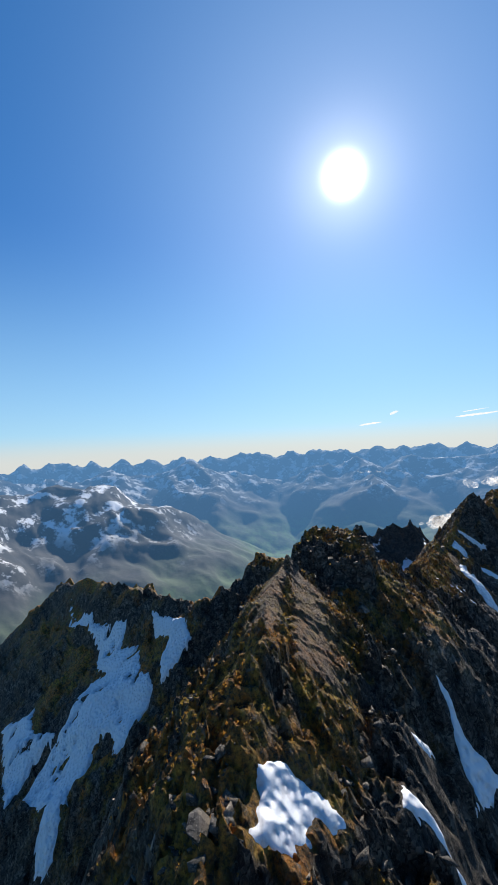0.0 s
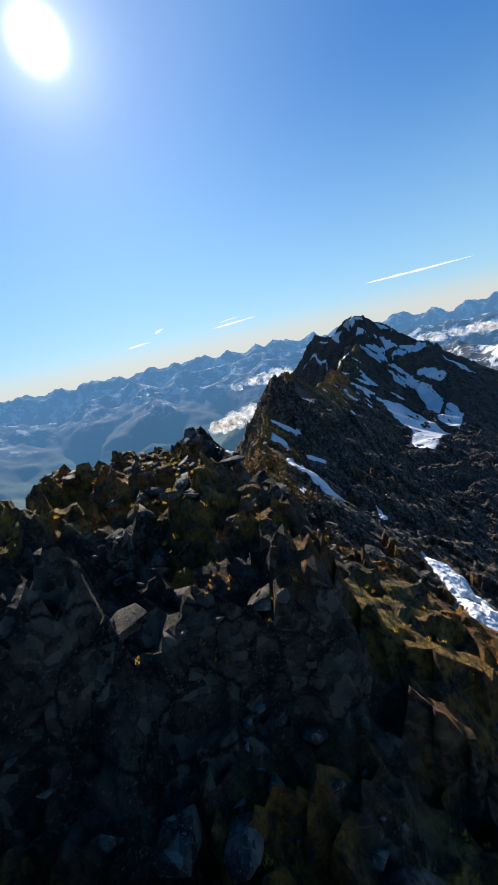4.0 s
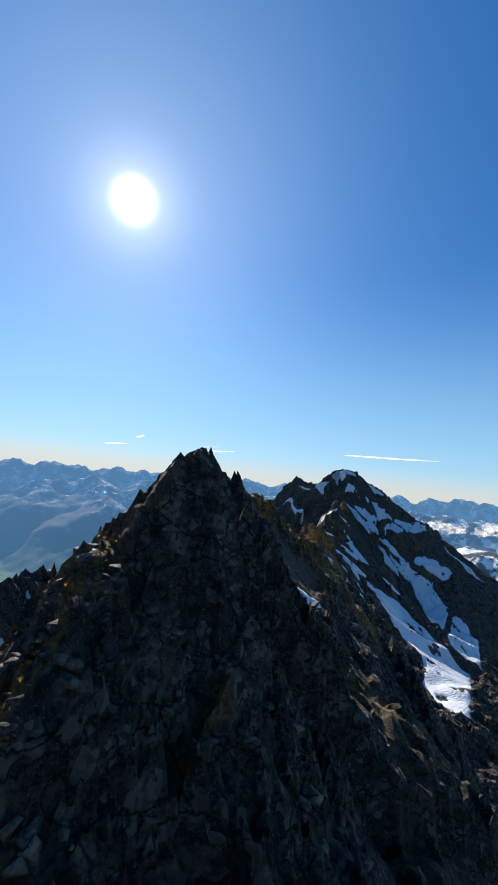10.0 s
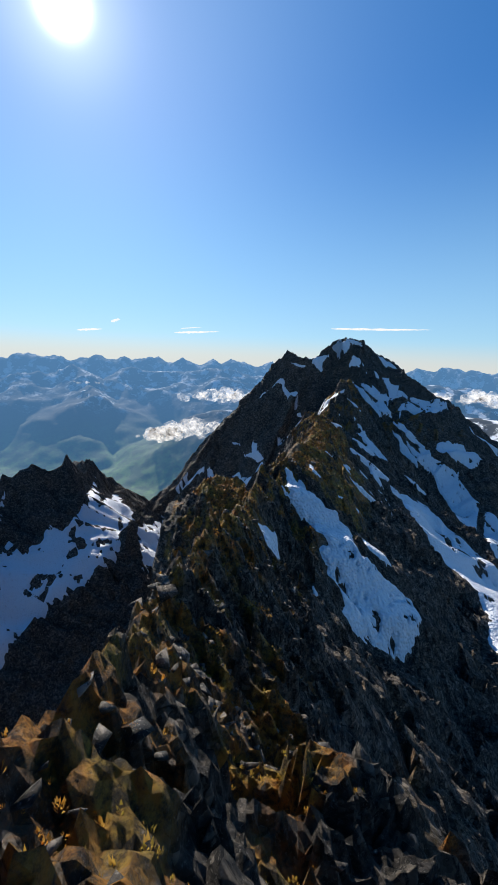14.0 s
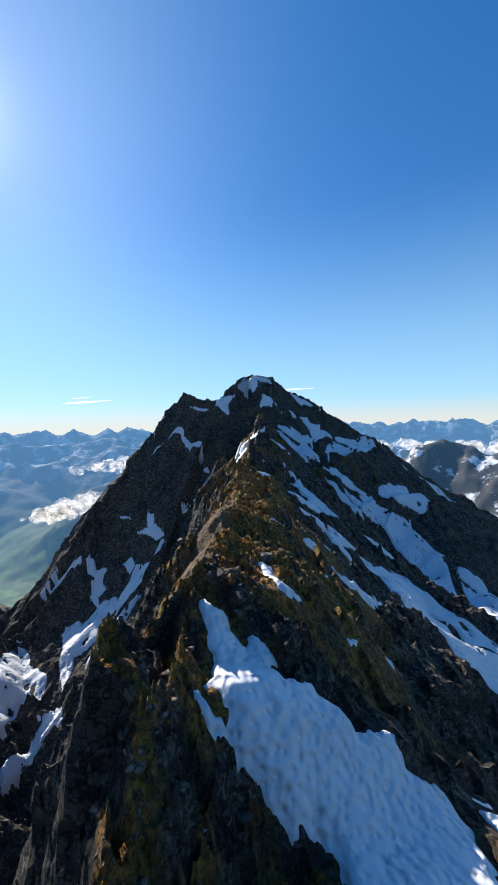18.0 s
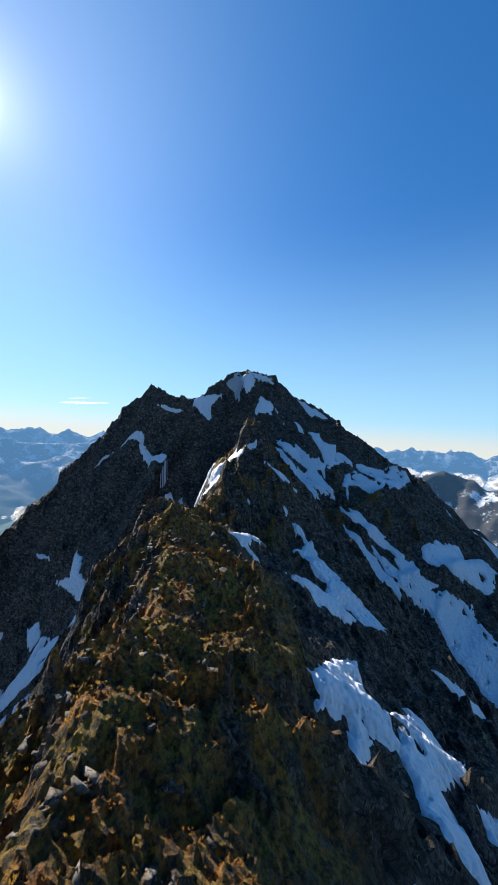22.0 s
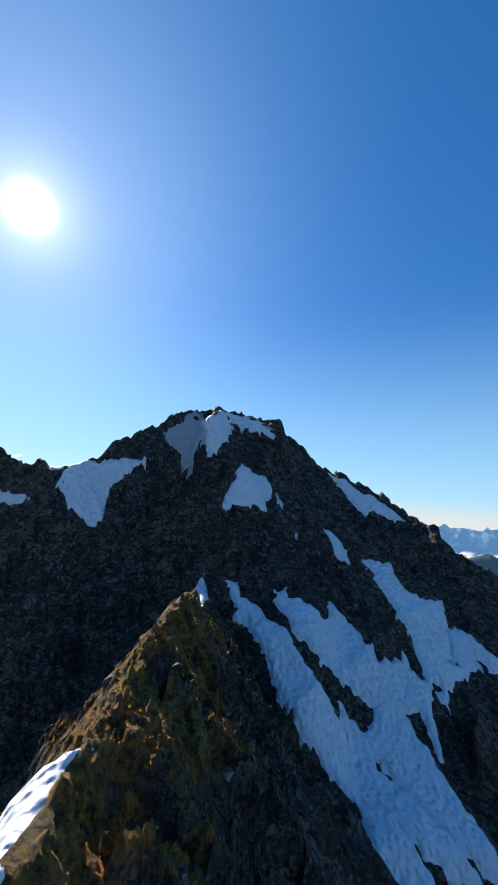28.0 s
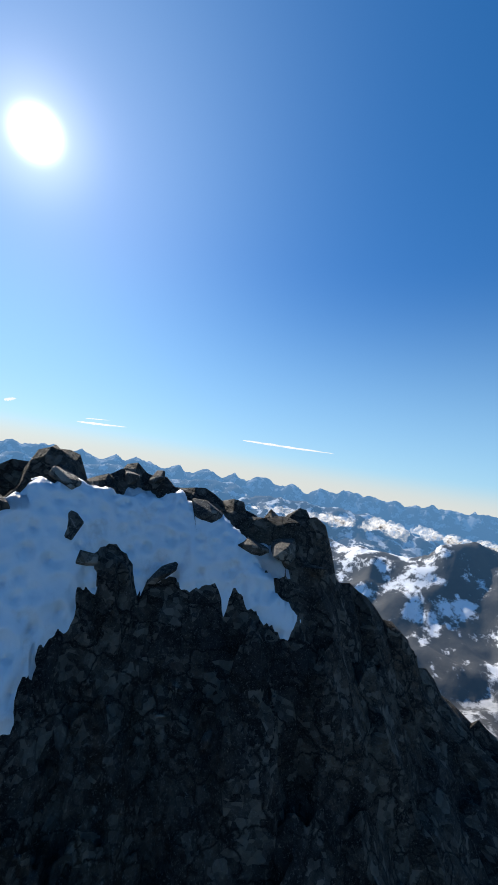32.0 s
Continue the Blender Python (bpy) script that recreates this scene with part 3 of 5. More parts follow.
snow((136, 182.5), (139.2, 181), (139.8, 178.4), (139.7, 174.6), (143.2, 172), (148.1, 169.4), (145.5, 166), (139.6, 164.8), (130.1, 167.6), (128.8, 169.2), (130.2, 170), (130.7, 171.3), (131.7, 173.9), (132.2, 176), (132.3, 177.6), (134.4, 177.4), (134.9, 180.5))
snow((120.1, 174.3), (120.2, 173.8), (119.2, 172.4), (117.2, 169.9), (115.9, 168.5), (113.5, 168.2), (113.6, 168.8), (113.7, 169.9), (113.5, 170.1), (115, 171.4), (117.2, 172.7))
snow((124.8, 171.4), (125.2, 170.4), (124.1, 170.3), (124.2, 170.9))
snow((144.5, 178.2), (147.6, 176.8), (146.7, 173.2), (144.1, 173.9), (142.4, 175.8))
snow((204, 206.7), (219.1, 208.4), (217, 197.1), (218.7, 188.9), (217.1, 177.7), (219.3, 172.2), (165.4, 146.7), (165.1, 152.8), (166.7, 157), (173.1, 165), (184.8, 171.7), (190, 182.2), (191.3, 188.1), (191.1, 193.7))
snow((261.9, 241.2), (263.1, 229.7), (272, 219.2), (259.3, 209.8), (258.2, 216.4), (261.3, 226.5), (257.9, 232.7))
snow((264.4, 203.2), (263.3, 195.1), (257.1, 187), (227.4, 172), (225.2, 181.2), (229.2, 187.4))
snow((278.4, 230.1), (288.1, 225.8), (286.9, 215.8), (279.4, 216), (275.6, 222))
snow((309.2, 233.5), (317.7, 207.6), (310.1, 216.8), (304.4, 224.8))
snow((73.9, 122.2), (74.8, 122.1), (76.5, 121.9), (77.9, 121.8), (79.2, 121.4), (79.9, 120.7), (79.2, 120.6), (78.7, 120.2), (78.3, 120.2), (77.9, 120.6), (77.4, 120.2), (76.9, 120.2), (77.1, 120.5), (77, 121.1), (76.5, 121.2), (76.2, 120.7), (75.3, 120.4), (74.8, 120.3), (74.6, 120.7), (74.2, 121.1), (73.9, 121.6))
snow((70.8, 130.1), (70.3, 129.9), (69.6, 129.6), (69.9, 130.3), (69.4, 132.1), (69.7, 130.6))
snow((51, 101.6), (51.7, 101.7), (54.2, 101.4), (57.1, 101), (57.6, 100.2), (56.6, 100.2), (54.9, 100.5), (52.7, 100.9), (51.2, 101.2))
snow((48, 96.9), (48.6, 96.3), (49.4, 95.9), (49.8, 95.1), (49.8, 94.7), (46.5, 94.6), (46.1, 95.2), (47.2, 96.1))
snow((47, 96.1), (48, 95.6), (49.7, 94.4), (50.2, 93), (53.3, 92.7), (56.5, 92), (53.6, 89.3), (51.5, 89.5), (50.3, 90.4), (49.2, 93.5), (47.6, 94.7))
snow((45, 89.3), (46.4, 89.4), (46.4, 87.9), (47.7, 87.4), (46.7, 82.8), (47.4, 82), (47.8, 80.9), (48.8, 79.8), (49.4, 78.8), (48.6, 75.8), (48.1, 75.8), (48.5, 78.1), (47.7, 79.7), (45.4, 79.8), (45.1, 80.9), (43.8, 82), (43.1, 83), (42.6, 83.9))
snow((50.2, 88.6), (52.7, 88.1), (54.9, 86.6), (53.7, 87.4), (51.8, 88.2))
snow((36.1, 75.4), (36.6, 75.4), (37.3, 74.9), (38.4, 74.9), (38.9, 74.2), (37.6, 74.2), (36.8, 74.3), (36.6, 75))
snow((34.6, 72.3), (34.7, 72), (35.1, 71.9), (35.7, 72.7), (36.1, 72.6), (36.3, 72), (36.9, 71.6), (37.4, 71.2), (37.4, 71.5), (38.4, 71), (38.7, 70.6), (34.6, 70.4), (34.3, 71.1))
snow((54.3, 78), (54.9, 77.5), (54, 76), (52.2, 73.8), (52.3, 72.9), (50.4, 72.9), (50.6, 74.2), (53.6, 77.1))
snow((53.4, 291.2), (61.7, 300.8), (81.4, 308.1), (90.8, 314.7), (104.5, 324.9), (108.1, 316.5), (121.1, 326.9), (124.3, 322.4), (135.9, 326.8), (155.1, 370.5), (146.9, 333.1), (175.1, 396.5), (163.9, 333.4), (145.3, 307.5), (127.5, 298.1), (113.9, 295.8), (103.2, 290.8), (92.7, 280.3), (78.7, 277.3), (61.6, 268))
snow((87.1, 334.1), (92.3, 337.7), (89.7, 325.8), (86.1, 312.7), (84.1, 319.1))
snow((99.2, 341.4), (106.1, 342.6), (99.9, 328.9))
snow((37, 311.2), (44.9, 313.5), (53.2, 314), (61.7, 313.9), (73.3, 307.9), (84, 307.1), (77.9, 296.9), (66, 292.2), (47.5, 292.6), (37.9, 292.4), (19.9, 287.5), (17.8, 307.6))
snow((48.8, 322.6), (55.6, 324.3), (53.3, 317.4), (50.4, 316.3))
snow((67.3, 325.2), (75.1, 324.8), (70.9, 309.4), (68.1, 311.4))
snow((273.9, 295.9), (274.3, 296.6), (275.7, 296.8), (275.7, 294.6), (276.7, 294), (277.3, 294.8), (277.7, 294.3), (278.9, 294.3), (282.4, 293.3), (283.6, 291.1), (283.8, 289), (284.1, 287.7), (283.3, 288.2), (282.8, 289.2), (281.8, 290.6), (281.3, 291.4), (280.2, 292.3), (279.3, 292.7), (278.1, 292.1), (277.3, 291.5), (276.4, 291.2), (276.2, 290.4), (275.1, 290.9), (274, 291.1), (273.4, 291.9))


def slab(x, y):
    """The smooth tilted slabs beside the crest: 1 on them."""
    on = np.zeros(np.shape(x))
    for ax, ay, bx, by, wide in SLABS:
        ux, uy = bx - ax, by - ay
        length = math.hypot(ux, uy)
        a, d = ((x - ax) * ux + (y - ay) * uy) / length, (ux * (y - ay) - uy * (x - ax)) / length
        on = np.maximum(on, step(-0.5, 0.3, a) * step(length + 0.5, length - 0.3, a) * step(-0.6, 0.2, d) * step(wide + 1, wide - 1, d))
    return on


def turf_mask(x, y):
    """The soft mats between the rocks: 1 on them."""
    on = np.zeros(np.shape(x))
    wx, wy = x + 1.6 * gnoise(x / 3.1, y / 3.1, 401), y + 1.6 * gnoise(x / 3.1, y / 3.1, 402)
    for ax, ay, bx, by, left, right in TURF:
        ux, uy = bx - ax, by - ay
        length = math.hypot(ux, uy)
        a, d = ((wx - ax) * ux + (wy - ay) * uy) / length, (ux * (wy - ay) - uy * (wx - ax)) / length
        on = np.maximum(on, step(-1.5, 1, a) * step(length + 1.5, length - 1, a) * step(-right - 1, -right + 1, d) * step(left + 1, left - 1, d))
    return on * step(-0.6, -0.05, fbm(x / 2.2, y / 2.2, 4, 405, 0.6)) * (1 - slab(x, y))


MAT = turf_mask(*np.meshgrid(LIE_X + np.arange(LIE.shape[0]) * LIE_STEP, LIE_Y + np.arange(LIE.shape[1]) * LIE_STEP, indexing="ij"))


def turf(x, y):
    return from_raster(MAT, x, y)


def height(x, y, rough=None):
    """The bare ground of the ridge."""
    if rough is None:
        rough = (1 - 0.93 * lies(x, y)) * (1 - 0.78 * slab(x, y)) * (1 - 0.45 * turf(x, y)) * (1 - 0.75 * np.exp(-((x - 60) ** 2 + (y - 110.2) ** 2) / 12))
    wx, wy = x + 2.2 * gnoise(x / 9, y / 9, 31), y + 2.2 * gnoise(x / 9, y / 9, 32)
    big, big_x, big_y = facets(x + 1.5 * gnoise(x / 3, y / 3, 8), y, 6.5, 2.2, 3, True)
    mid, mid_x, mid_y = facets(x + 0.5 * gnoise(x, y, 9), y, 2.1, 1.7, 13, True)
    off_x, off_y = rough * (0.6 * big_x + 0.7 * mid_x), rough * (0.6 * big_y + 0.7 * mid_y)
    base_x, base_y = x * 0.6 + wx * 0.4, y * 0.6 + wy * 0.4
    z = ridge_height(base_x + off_x, base_y + off_y, base_x + 0.3 * off_x, base_y + 0.3 * off_y)
    u, v = x * U[0] + y * U[1], x * V[0] + y * V[1]
    crest = z
    low = step(2, 40, 500 - crest)
    # ribs and gullies down the flanks
    z = z + (2.6 * ridged(u / 15 + 0.4 * v / 15, v / 60, 2, 5) - 1.3) * step(482, 455, crest) + 5 * fbm(x / 60, y / 60, 3, 11) * step(465, 430, crest)
    # the jagged teeth of the ridge across the basin
    far = step(265, 300, y) * step(190, 170, x)
    on = far > 0
    if on.any():
        xf, yf = x[on], y[on]
        z[on] = z[on] + far[on] * (1 - 0.9 * lies(xf, yf)) * (4.5 * ridged(xf / 17, yf / 30, 4, 141, 0.6) - 3 + 3 * facets(xf, yf, 7, 1.5, 143))
    z = z + rough * 1.9 * big * (0.35 + 0.65 * low)
    z = z + rough * (0.7 * mid + 0.4 * facets(x, y, 0.8, 1.8, 23))
    return z


def moss_cover(x, y, top, zx, zy):
    """Where moss, heather and grass grow: patches on the gentler ground."""
    u, v = x * U[0] + y * U[1], x * V[0] + y * V[1]
    aside = v - np.interp(u, [p[0] * U[0] + p[1] * U[1] for p in CREST], [p[0] * V[0] + p[1] * V[1] for p in CREST])
    by_crest = step(-7, -3, aside) * step(8, 4, aside)
    grow = fbm(x / 11, y / 11, 3, 301) + 0.6 * fbm(x / 2.3, y / 2.3, 3, 305) + 0.3 + 0.5 * by_crest + 0.3 * zx - 0.3 * zy
    sunny = np.maximum(step(-0.35, 0.4, 0.7 * zx - 0.7 * zy), 0.9 * step(-13, -3, aside))
    bare = np.maximum(np.maximum(step(368, 380, u), np.exp(-((x - 61) ** 2 + (y - 111) ** 2) / 60)), np.maximum(step(22, 38, v) * step(300, 320, u), step(7, 16, aside) * step(330, 350, u)))
    wild = step(0.0, 0.45, grow) * step(1.8, 1.1, np.hypot(zx, zy)) * (0.12 + 0.88 * sunny) * step(440, 456, top) * (1 - 0.94 * bare) * (1 - 0.65 * slab(x, y))
    return np.maximum(wild, 0.95 * turf(x, y) * step(2.4, 1.5, np.hypot(zx, zy)))


def moss_at(x, y):
    e = 1.2
    z = height(x, y)
    return moss_cover(x, y, z, (height(x + e, y) - z) / e, (height(x, y + e) - z) / e), z


# far hills: lines of bearing, distance, height
HILLS = [[(-60, 2300, 330), (-34, 2500, 300), (-25, 2600, 305), (-20, 2650, 190), (-16, 2700, 60), (-8, 2900, -140), (-2, 3000, -320)],
         [(3.9, 3700, -215), (10.5, 3800, 0), (15.2, 3900, 170), (18, 3920, 90), (24, 4000, -150)],
         [(-40, 4000, 330), (-30, 4100, 250), (-22, 4150, 330), (-15, 4200, 250), (-11, 4250, 390), (-5, 4300, 210), (2, 4350, 130), (8, 4350, 250), (14, 4400, 330)],
         [(20, 4450, 330), (27, 4450, 260), (34, 4400, 350), (41, 4400, 300), (48, 4400, 330)],
         [(26, 3000, -110), (30, 3000, 40), (33, 3000, 95), (37, 3000, 60), (44, 3050, -120)],
         [(50, 3600, 250), (55, 3600, 310), (60, 3600, 300), (67, 3600, 290), (74, 3600, 200)],
         [(56, 2000, 240), (64, 1900, 270), (70, 1850, 300), (74, 1800, 335), (80, 1800, 325), (88, 1700, 345), (104, 1600, 300), (140, 1700, 250)]]


def polar(deg, dist):
    return 140 + dist * math.sin(radians(deg)), 160 + dist * math.cos(radians(deg))


def far_height(x, y):
    """The valley and the ranges behind it."""
    az = np.degrees(np.arctan2(x - 140, y - 160))
    r = np.hypot(x - 140, y - 160)
    z = -350 + 22 * fbm(x / 500, y / 500, 4, 41)
    m = np.full(np.shape(x), -900.0)
    wx, wy = x + 70 * fbm(x / 420, y / 420, 3, 81), y + 70 * fbm(x / 420, y / 420, 3, 82)
    for line in HILLS:
        for (d0, r0, z0), (d1, r1, z1) in zip(line, line[1:]):
            (ax, ay), (bx, by) = polar(d0, r0), polar(d1, r1)
            ux, uy = bx - ax, by - ay
            t = np.clip(((wx - ax) * ux + (wy - ay) * uy) / (ux * ux + uy * uy), 0, 1)
            d = np.hypot(wx - ax - t * ux, wy - ay - t * uy)
            m = np.maximum(m, z0 + t * (z1 - z0) - 0.52 * d)
    m = m + (58 * ridged(wx / 620, wy / 620, 5, 51, 0.46) - 50) * step(-380, 150, m)
    rim = -350 + (690 + 70 * ridged(az / 4.0, r / 700, 5, 61, 0.42)) * step(4150, 4830, r)
    return np.maximum(np.maximum(z, m), rim)


# ---- materials ----


def material(name):
    m = bpy.data.materials.new(name)
    m.use_nodes = True
    return m, m.node_tree.nodes, m.node_tree.links, m.node_tree.nodes["Principled BSDF"]


def mat_mix(n, l, fac, a, b):
    x = n.new("ShaderNodeMix")
    x.data_type = "RGBA"
    for socket, value in ((x.inputs[0], fac), (x.inputs[6], a), (x.inputs[7], b)):
        if isinstance(value, (tuple, float)):
            socket.default_value = value
        else:
            l.new(value, socket)
    return x.outputs[2]


def mat_noise(n, l, vec, scale, detail=6, rough=0.6, lo=None, hi=None):
    x = n.new("ShaderNodeTexNoise")
    x.inputs["Scale"].default_value, x.inputs["Detail"].default_value, x.inputs["Roughness"].default_value = scale, detail, rough
    l.new(vec, x.inputs["Vector"])
    if lo is None:
        return x.outputs["Fac"]
    return mat_range(n, l, x.outputs["Fac"], lo, hi)


def mat_range(n, l, v, lo, hi):
    r = n.new("ShaderNodeMapRange")
    r.interpolation_type = "SMOOTHSTEP"
    r.inputs[1].default_value, r.inputs[2].default_value = lo, hi
    l.new(v, r.inputs[0])
    return r.outputs[0]


def mat_math(n, l, op, a, b):
    x = n.new("ShaderNodeMath")
    x.operation = op
    for socket, value in zip(x.inputs, (a, b)):
        if isinstance(value, float):
            socket.default_value = value
        else:
            l.new(value, socket)
    return x.outputs[0]


def mat_bump(n, l, height_socket, strength, distance, normal=None):
    b = n.new("ShaderNodeBump")
    b.inputs["Strength"].default_value, b.inputs["Distance"].default_value = strength, distance
    l.new(height_socket, b.inputs["Height"])
    if normal:
        l.new(normal, b.inputs["Normal"])
    return b.outputs[0]


def mat_cells(n, l, vec, scale):
    """A grey value of its own for every broken piece of rock."""
    v = n.new("ShaderNodeTexVoronoi")
    v.inputs["Scale"].default_value = scale
    l.new(vec, v.inputs["Vector"])
    sep = n.new("ShaderNodeSeparateColor")
    l.new(v.outputs["Color"], sep.inputs[0])
    return sep.outputs[0]


def rock_colour(n, l, vec):
    warp = n.new("ShaderNodeMapping")
    warp.inputs["Rotation"].default_value = (0.5, 0.35, 0.6)
    warp.inputs["Scale"].default_value = (1.0, 0.7, 1.15)
    l.new(vec, warp.inputs["Vector"])
    bed = warp.outputs[0]
    a = mat_noise(n, l, bed, 0.3, 8, 0.65, 0.38, 0.62)
    b = mat_noise(n, l, bed, 2.0, 12, 0.76, 0.4, 0.58)
    c = mat_noise(n, l, vec, 16.0, 8, 0.75, 0.54, 0.66)
    col = mat_mix(n, l, a, (0.034, 0.032, 0.032, 1), (0.1, 0.08, 0.062, 1))
    zone = mat_noise(n, l, vec, 0.11, 7, 0.65, 0.5, 0.66)
    col = mat_mix(n, l, zone, col, (0.17, 0.118, 0.078, 1))
    col = mat_mix(n, l, b, (0.004, 0.004, 0.0042, 1), col)
    piece = mat_math(n, l, "ADD", mat_math(n, l, "MULTIPLY", mat_cells(n, l, bed, 1.5), 0.6), mat_math(n, l, "MULTIPLY", mat_cells(n, l, bed, 5.0), 0.6))
    piece = mat_math(n, l, "POWER", mat_range(n, l, piece, 0.4, 1.2), 1.6)
    col = mat_mix(n, l, piece, col, (0.25, 0.21, 0.17, 1))
    joint = n.new("ShaderNodeTexVoronoi")
    joint.feature = "DISTANCE_TO_EDGE"
    joint.inputs["Scale"].default_value = 0.75
    stir = n.new("ShaderNodeVectorMath")
    stir.operation = "ADD"
    l.new(bed, stir.inputs[0])
    wob = n.new("ShaderNodeTexNoise")
    wob.inputs["Scale"].default_value, wob.inputs["Detail"].default_value = 1.5, 5
    l.new(vec, wob.inputs["Vector"])
    l.new(wob.outputs["Color"], stir.inputs[1])
    l.new(stir.outputs[0], joint.inputs["Vector"])
    col = mat_mix(n, l, mat_range(n, l, joint.outputs["Distance"], 0.0, 0.06), (0.003, 0.003, 0.003, 1), col)
    return mat_mix(n, l, mat_math(n, l, "MULTIPLY", c, 0.85), col, (0.26, 0.24, 0.21, 1))


def ground_material():
    m, n, l, bsdf = material("schist_with_moss")
    geo = n.new("ShaderNodeNewGeometry")
    pos = geo.outputs["Position"]
    rock = rock_colour(n, l, pos)
    bare = n.new("ShaderNodeAttribute")
    bare.attribute_name = "slab"
    bed = n.new("ShaderNodeMapping")
    bed.inputs["Rotation"].default_value = (0, 0, radians(-42))
    bed.inputs["Scale"].default_value = (0.5, 5.0, 2.0)
    l.new(pos, bed.inputs["Vector"])
    lines = mat_noise(n, l, bed.outputs[0], 3.5, 14, 0.85, 0.36, 0.64)
    rock = mat_mix(n, l, mat_math(n, l, "MULTIPLY", bare.outputs["Fac"], 0.85), rock, mat_mix(n, l, lines, (0.03, 0.022, 0.018, 1), (0.27, 0.19, 0.14, 1)))
    grown = n.new("ShaderNodeAttribute")
    grown.attribute_name = "moss"
    tuft = mat_noise(n, l, pos, 2.6, 10, 0.78, 0.38, 0.6)
    hue = mat_noise(n, l, pos, 0.45, 6, 0.65, 0.38, 0.62)
    moss = mat_mix(n, l, hue, (0.56, 0.215, 0.03, 1), (0.42, 0.265, 0.04, 1))
    moss = mat_mix(n, l, tuft, (0.05, 0.034, 0.014, 1), moss)
    cover = mat_math(n, l, "MULTIPLY", grown.outputs["Fac"], mat_range(n, l, mat_noise(n, l, pos, 1.6, 8, 0.7), 0.34, 0.5))
    l.new(mat_mix(n, l, cover, rock, moss), bsdf.inputs["Base Color"])
    bsdf.inputs["Roughness"].default_value = 0.8
    bsdf.inputs["Specular IOR Level"].default_value = 0.3
    wv = n.new("ShaderNodeTexVoronoi")
    wv.inputs["Scale"].default_value = 1.3
    l.new(pos, wv.inputs["Vector"])
    wf = n.new("ShaderNodeTexVoronoi")
    wf.inputs["Scale"].default_value = 4.5
    l.new(pos, wf.inputs["Vector"])
    fine = mat_noise(n, l, pos, 7.0, 14, 0.8)
    b1 = mat_bump(n, l, wv.outputs["Distance"], 1.0, 0.45)
    b2 = mat_bump(n, l, wf.outputs["Distance"], 1.0, 0.16, b1)
    l.new(mat_bump(n, l, fine, 1.0, 0.34, b2), bsdf.inputs["Normal"])
    return m


def stone_material():
    m, n, l, bsdf = material("loose_schist")
    pos = n.new("ShaderNodeNewGeometry").outputs["Position"]
    col = rock_colour(n, l, pos)
    lichen = mat_noise(n, l, pos, 2.6, 8, 0.7, 0.52, 0.68)
    l.new(mat_mix(n, l, mat_math(n, l, "MULTIPLY", lichen, 0.3), col, (0.17, 0.13, 0.075, 1)), bsdf.inputs["Base Color"])
    bsdf.inputs["Roughness"].default_value = 0.75
    bsdf.inputs["Specular IOR Level"].default_value = 0.35
    l.new(mat_bump(n, l, mat_noise(n, l, pos, 8.0, 10, 0.7), 0.8, 0.08), bsdf.inputs["Normal"])
    return m


def tuft_material():
    m, n, l, bsdf = material("alpine_grass")
    geo = n.new("ShaderNodeNewGeometry")
    hue = mat_noise(n, l, geo.outputs["Position"], 0.45, 6, 0.65, 0.38, 0.62)
    col = mat_mix(n, l, hue, (0.5, 0.19, 0.025, 1), (0.34, 0.26, 0.035, 1))
    col = mat_mix(n, l, geo.outputs["Random Per Island"], col, (0.42, 0.25, 0.06, 1))
    l.new(col, bsdf.inputs["Base Color"])
    bsdf.inputs["Roughness"].default_value = 0.7
    thin = n.new("ShaderNodeBsdfTranslucent")
    l.new(col, thin.inputs["Color"])
    mix = n.new("ShaderNodeMixShader")
    mix.inputs[0].default_value = 0.55
    l.new(bsdf.outputs[0], mix.inputs[1])
    l.new(thin.outputs[0], mix.inputs[2])
    l.new(mix.outputs[0], n["Material Output"].inputs["Surface"])
    return m


def cloud_material():
    m, n, l, bsdf = material("cloud_droplets")
    pos = n.new("ShaderNodeNewGeometry").outputs["Position"]
    bsdf.inputs["Base Color"].default_value = (0.95, 0.9, 0.84, 1)
    bsdf.inputs["Roughness"].default_value = 1.0
    bsdf.inputs["Specular IOR Level"].default_value = 0.0
    thin = n.new("ShaderNodeBsdfTranslucent")
    thin.inputs["Color"].default_value = (0.95, 0.92, 0.88, 1)
    body = n.new("ShaderNodeMixShader")
    body.inputs[0].default_value = 0.72
    l.new(bsdf.outputs[0], body.inputs[1])
    l.new(thin.outputs[0], body.inputs[2])
    # even emission stands in for sunlight scattered about inside the cloud
    inner_glow = n.new("ShaderNodeEmission")
    inner_glow.inputs["Color"].default_value = (1.0, 0.94, 0.88, 1)
    inner_glow.inputs["Strength"].default_value = 0.3
    whole = n.new("ShaderNodeAddShader")
    l.new(body.outputs[0], whole.inputs[0])
    l.new(inner_glow.outputs[0], whole.inputs[1])
    clear = n.new("ShaderNodeBsdfTransparent")
    mix = n.new("ShaderNodeMixShader")
    l.new(mat_noise(n, l, pos, 0.022, 8, 0.7, 0.4, 0.95), mix.inputs[0])
    l.new(clear.outputs[0], mix.inputs[1])
    l.new(whole.outputs[0], mix.inputs[2])
    l.new(mix.outputs[0], n["Material Output"].inputs["Surface"])
    return m


